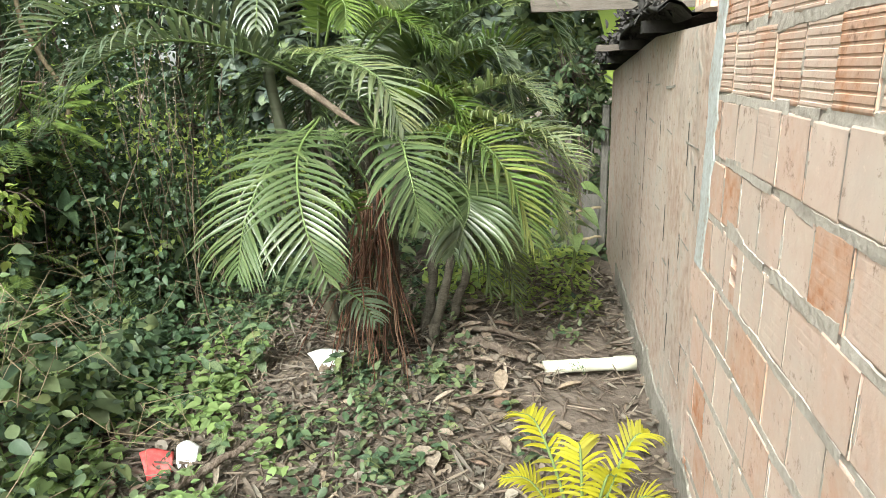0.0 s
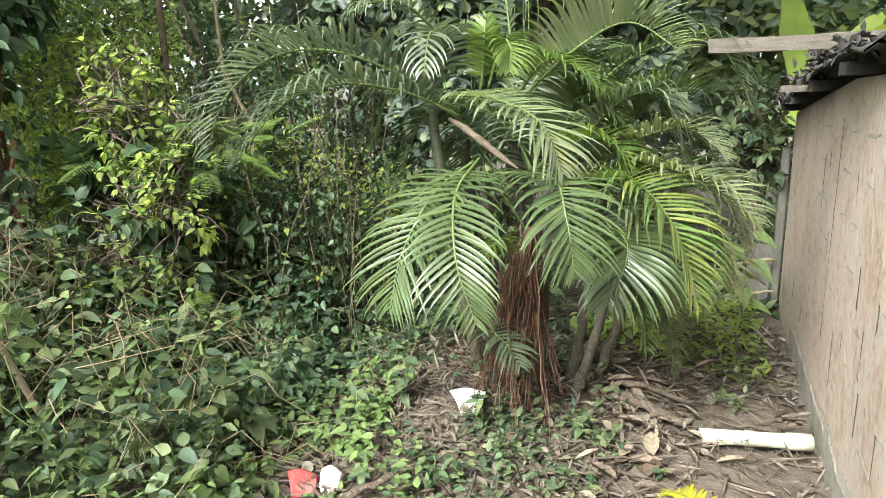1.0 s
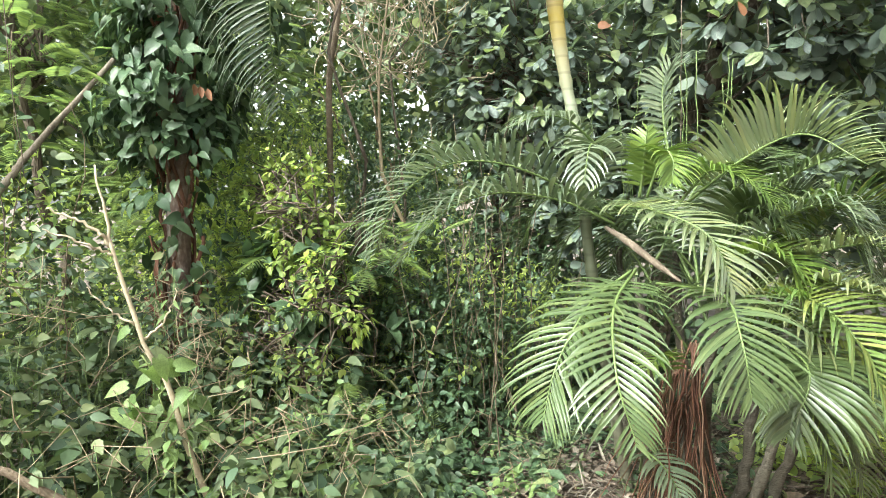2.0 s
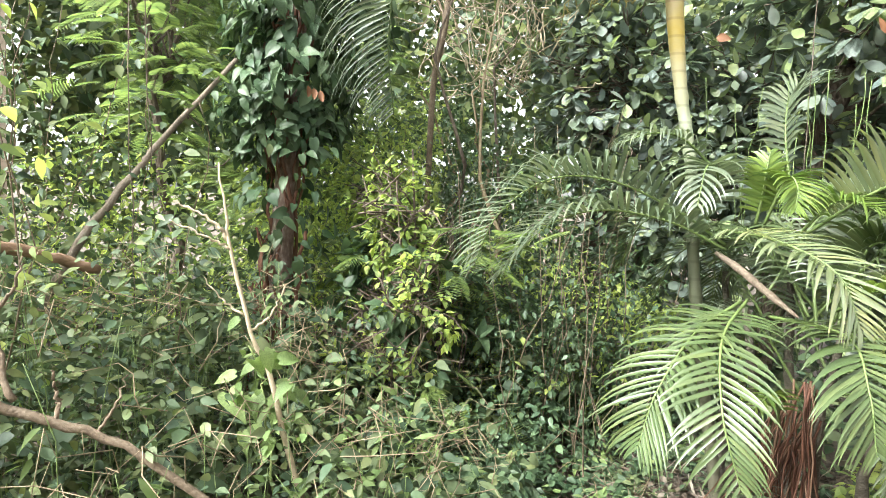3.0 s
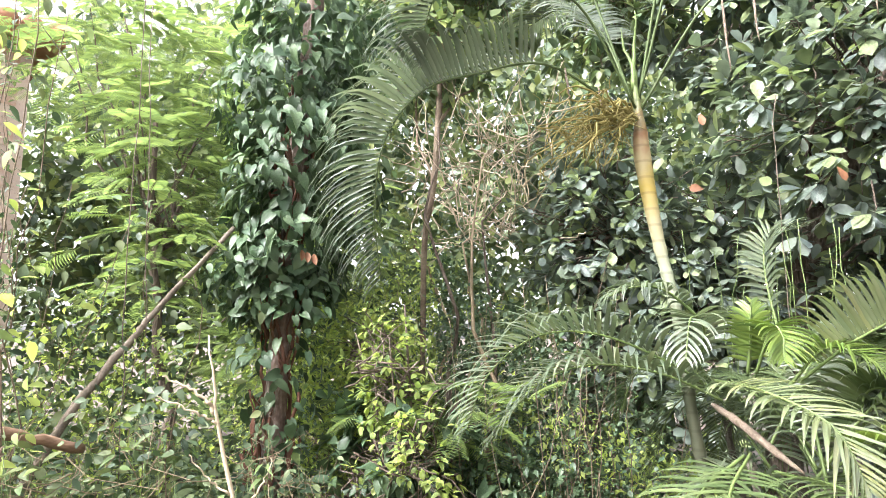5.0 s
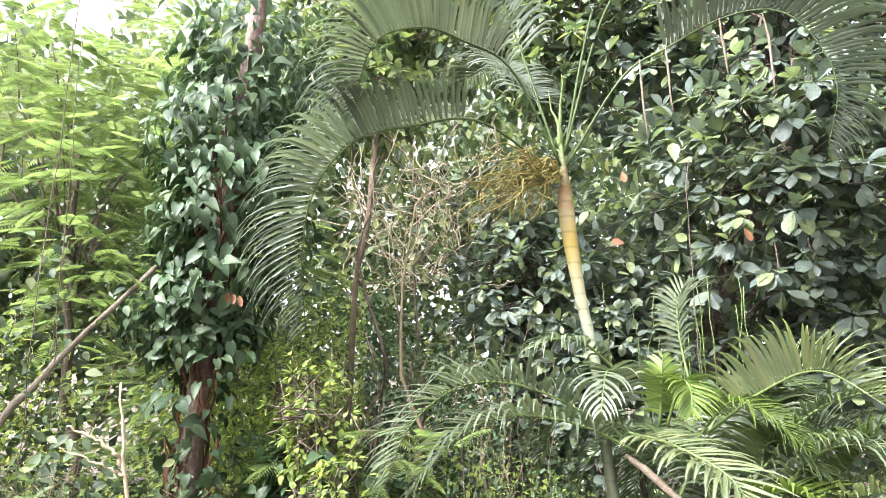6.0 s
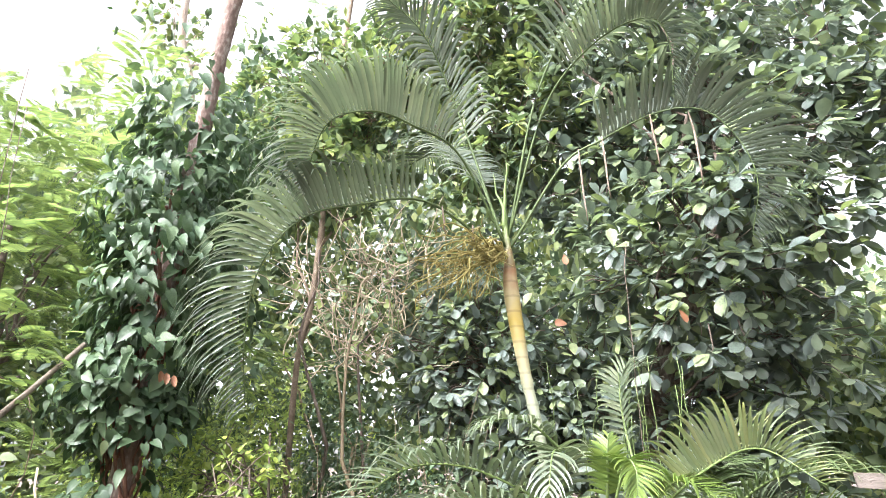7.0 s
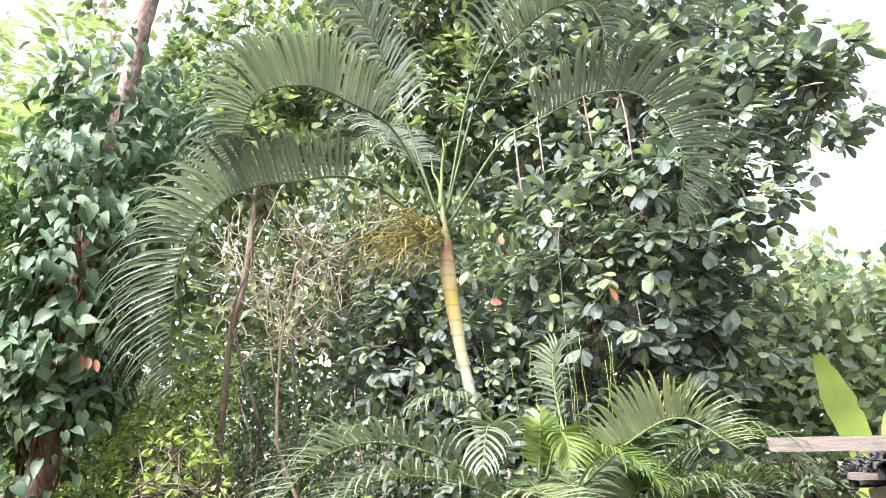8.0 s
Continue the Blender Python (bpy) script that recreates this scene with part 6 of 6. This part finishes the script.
    tagged(new("sprouts", mesh_of("sprouts", *scatter(OV, pos, unit(np.column_stack([rng.standard_normal((k, 2)), rng.normal(0.05, 0.3, k)])), np.array([0, -0.2, 1.0]) + 0.35 * sphere_dirs(k), 0.05 * rng.uniform(0.4, 1.5, k)), M_LIME)), "bright weeds edging the bare soil", "weeds", kind="stuff")
    # fresh green patch on the path beyond
    k = 1900
    pos = np.column_stack([rng.uniform(-0.7, 0.35, k), rng.uniform(3.7, 5.2, k), np.zeros(k)])
    pos[:, 2] = height(pos[:, 0], pos[:, 1]) + rng.uniform(0.01, 0.16, k) * np.where(pos[:, 0] < -0.1, 1.3, 0.3)
    tagged(new("grass_patch", mesh_of("grass_patch", *scatter(OV, pos, unit(np.column_stack([rng.standard_normal((k, 2)), rng.normal(0.2, 0.4, k)])), np.array([0, 0, 1.0]) + 0.4 * sphere_dirs(k), 0.065 * rng.uniform(0.5, 1.4, k)), M_SHRUB)), "bright green weeds along the path", "weeds", kind="stuff")


litter()


def bent_sheet(name, corners, mat, label, category, thick=0.01, crease=0.03):
    """A crumpled piece of sheet between four corners."""
    a, b, c, d = (np.array(p, float) for p in corners)
    n = 12
    u, w = np.meshgrid(np.linspace(0, 1, n), np.linspace(0, 1, n), indexing="ij")
    u, w = u[..., None], w[..., None]
    p = a * (1 - u) * (1 - w) + b * u * (1 - w) + c * u * w + d * (1 - u) * w
    p[..., 2] += crease * (np.sin(4 * u + 2 * w) * np.sin(3 * w + 1))[..., 0]
    v = np.vstack([p.reshape(-1, 3), p.reshape(-1, 3) - (0, 0, thick)])
    i, j = np.meshgrid(np.arange(n - 1), np.arange(n - 1), indexing="ij")
    q = np.stack([i * n + j, (i + 1) * n + j, (i + 1) * n + j + 1, i * n + j + 1], -1).reshape(-1, 4)
    edge = [k for k in range(n)] + [k * n + n - 1 for k in range(1, n)] + [n * n - 1 - k for k in range(1, n)] + [(n - 1 - k) * n for k in range(1, n - 1)]
    e = [(edge[k], edge[(k + 1) % len(edge)], edge[(k + 1) % len(edge)] + n * n, edge[k] + n * n) for k in range(len(edge))]
    tagged(new(name, mesh_of(name, v, np.concatenate([q, q[:, ::-1] + n * n, np.array(e)]), mat)), label, category)


bent_sheet("plastic_scrap", [(-1.08, 2.79, 0.15), (-0.96, 2.68, 0.07), (-0.9, 2.71, 0.09), (-0.91, 2.83, 0.17)], M_WHITE, "crumpled white plastic scrap at the palm's foot", "rubbish", 0.006, 0.02)
bent_sheet("red_packet", [(-1.50, 2.08, 0.05), (-1.39, 1.96, 0.02), (-1.33, 2.03, 0.03), (-1.38, 2.12, 0.05)], M_RED, "crushed red packet lying in the weeds", "rubbish", 0.02, 0.02)
bent_sheet("white_cup", [(-1.36, 2.13, 0.06), (-1.31, 2.02, 0.04), (-1.25, 2.07, 0.05), (-1.28, 2.16, 0.06)], M_WHITE, "crushed white plastic cup beside the red packet", "rubbish", 0.03, 0.03)


def seedling(x, y, n, h, size):
    t = empty("seedling", (x, y, float(height(x, y))), "small green seedling growing through dead leaves", "seedling", "seedlings by the palm")
    l2 = wiggle((0, 0, 0), (rng.normal(0, 0.02), rng.normal(0, 0.02), h), 7, 0.02)
    part("stem", mesh_of("stem", *tube(l2, np.linspace(0.004, 0.002, 7), 5), M_STEM), t)
    pos = l2[rng.integers(2, 7, n)]
    d = unit(np.column_stack([rng.standard_normal((n, 2)), rng.normal(0.05, 0.25, n)]))
    leaf_objects("leaf", OV, M_BUSH, t, pos + np.array(t.location), d, np.array([0, -0.3, 1.0]) + 0.25 * sphere_dirs(n), size * rng.uniform(0.7, 1.2, n))


for sx, sy, sn, sh, ss in ((-1.28, 2.72, 14, 0.26, 0.085), (-0.86, 2.62, 8, 0.16, 0.07), (-0.42, 2.72, 10, 0.1, 0.07), (-1.4, 2.5, 12, 0.2, 0.08), (-0.95, 2.3, 8, 0.08, 0.06), (-0.35, 2.4, 9, 0.07, 0.06), (-0.1, 2.6, 7, 0.06, 0.05), (-1.2, 2.15, 10, 0.12, 0.07), (-0.55, 2.1, 8, 0.07, 0.06)):
    seedling(sx, sy, sn, sh, ss)


def lid():
    t = [(0.0, 0.018), (0.036, 0.02), (0.045, 0.016), (0.05, 0.0), (0.047, -0.01), (0.05, -0.02)]
    a = np.linspace(0, 2 * np.pi, 20, endpoint=False)
    v = np.array([[(r * math.cos(k), r * math.sin(k), z) for k in a] for r, z in t]).reshape(-1, 3)
    f = [(i * 20 + j, (i + 1) * 20 + j, (i + 1) * 20 + (j + 1) % 20, i * 20 + (j + 1) % 20) for i in range(len(t) - 1) for j in range(20)]
    ob = new("plastic_disc", mesh_of("plastic_disc", v, f, M_LID))
    ob.matrix_world = pose(-0.59, 2.84, 0.05, 8, -6, 20)
    tagged(ob, "dark grey round plastic disc among dead leaves", "disc")


lid()
limb("fallen_stick", [([(-0.5, 3.15, 0.07), (-0.3, 3.12, 0.09), (-0.05, 3.02, 0.06)], 0.03, 0.02)], M_BARK, "thick dead stick lying in the leaf litter", "stick")
limb("fallen_stick", [([(-0.42, 3.3, 0.08), (-0.22, 3.25, 0.1), (0.0, 3.22, 0.06)], 0.018, 0.012)], M_BARK, "thin dead stick lying in the leaf litter", "stick")
limb("fallen_stick", [([(-1.25, 1.9, 0.04), (-1.1, 2.1, 0.07), (-0.98, 2.35, 0.05)], 0.018, 0.012)], M_BARK, "dark stick lying among the weeds", "stick")


# yellow fern near the foot of the wall
def yellow_fern():
    t = empty("yellow_fern", (0.16, 1.62, 0.0), "low fern with bright yellow fronds beside the wall", "fern")
    for dx, dy, h, L in ((-0.2, 0.22, 0.44, 0.1), (-0.02, 0.14, 0.4, 0.1), (0.18, 0.1, 0.46, 0.1), (-0.22, 0.06, 0.33, 0.09), (0.08, 0.04, 0.37, 0.09), (0.2, -0.05, 0.36, 0.09), (-0.1, -0.1, 0.3, 0.09)):
        b = np.array((0.16, 1.62, 0.02))
        frond(t, [b, b + (dx * 0.25, dy * 0.25, h * 0.6), b + (dx * 0.65, dy * 0.65, h * 1.02), b + (dx, dy, h)], L * 0.85, M_YFERN, 24, 0.35, 0.011, 0.3, 0.1, "fern_frond", "", M_RACHIS)


yellow_fern()
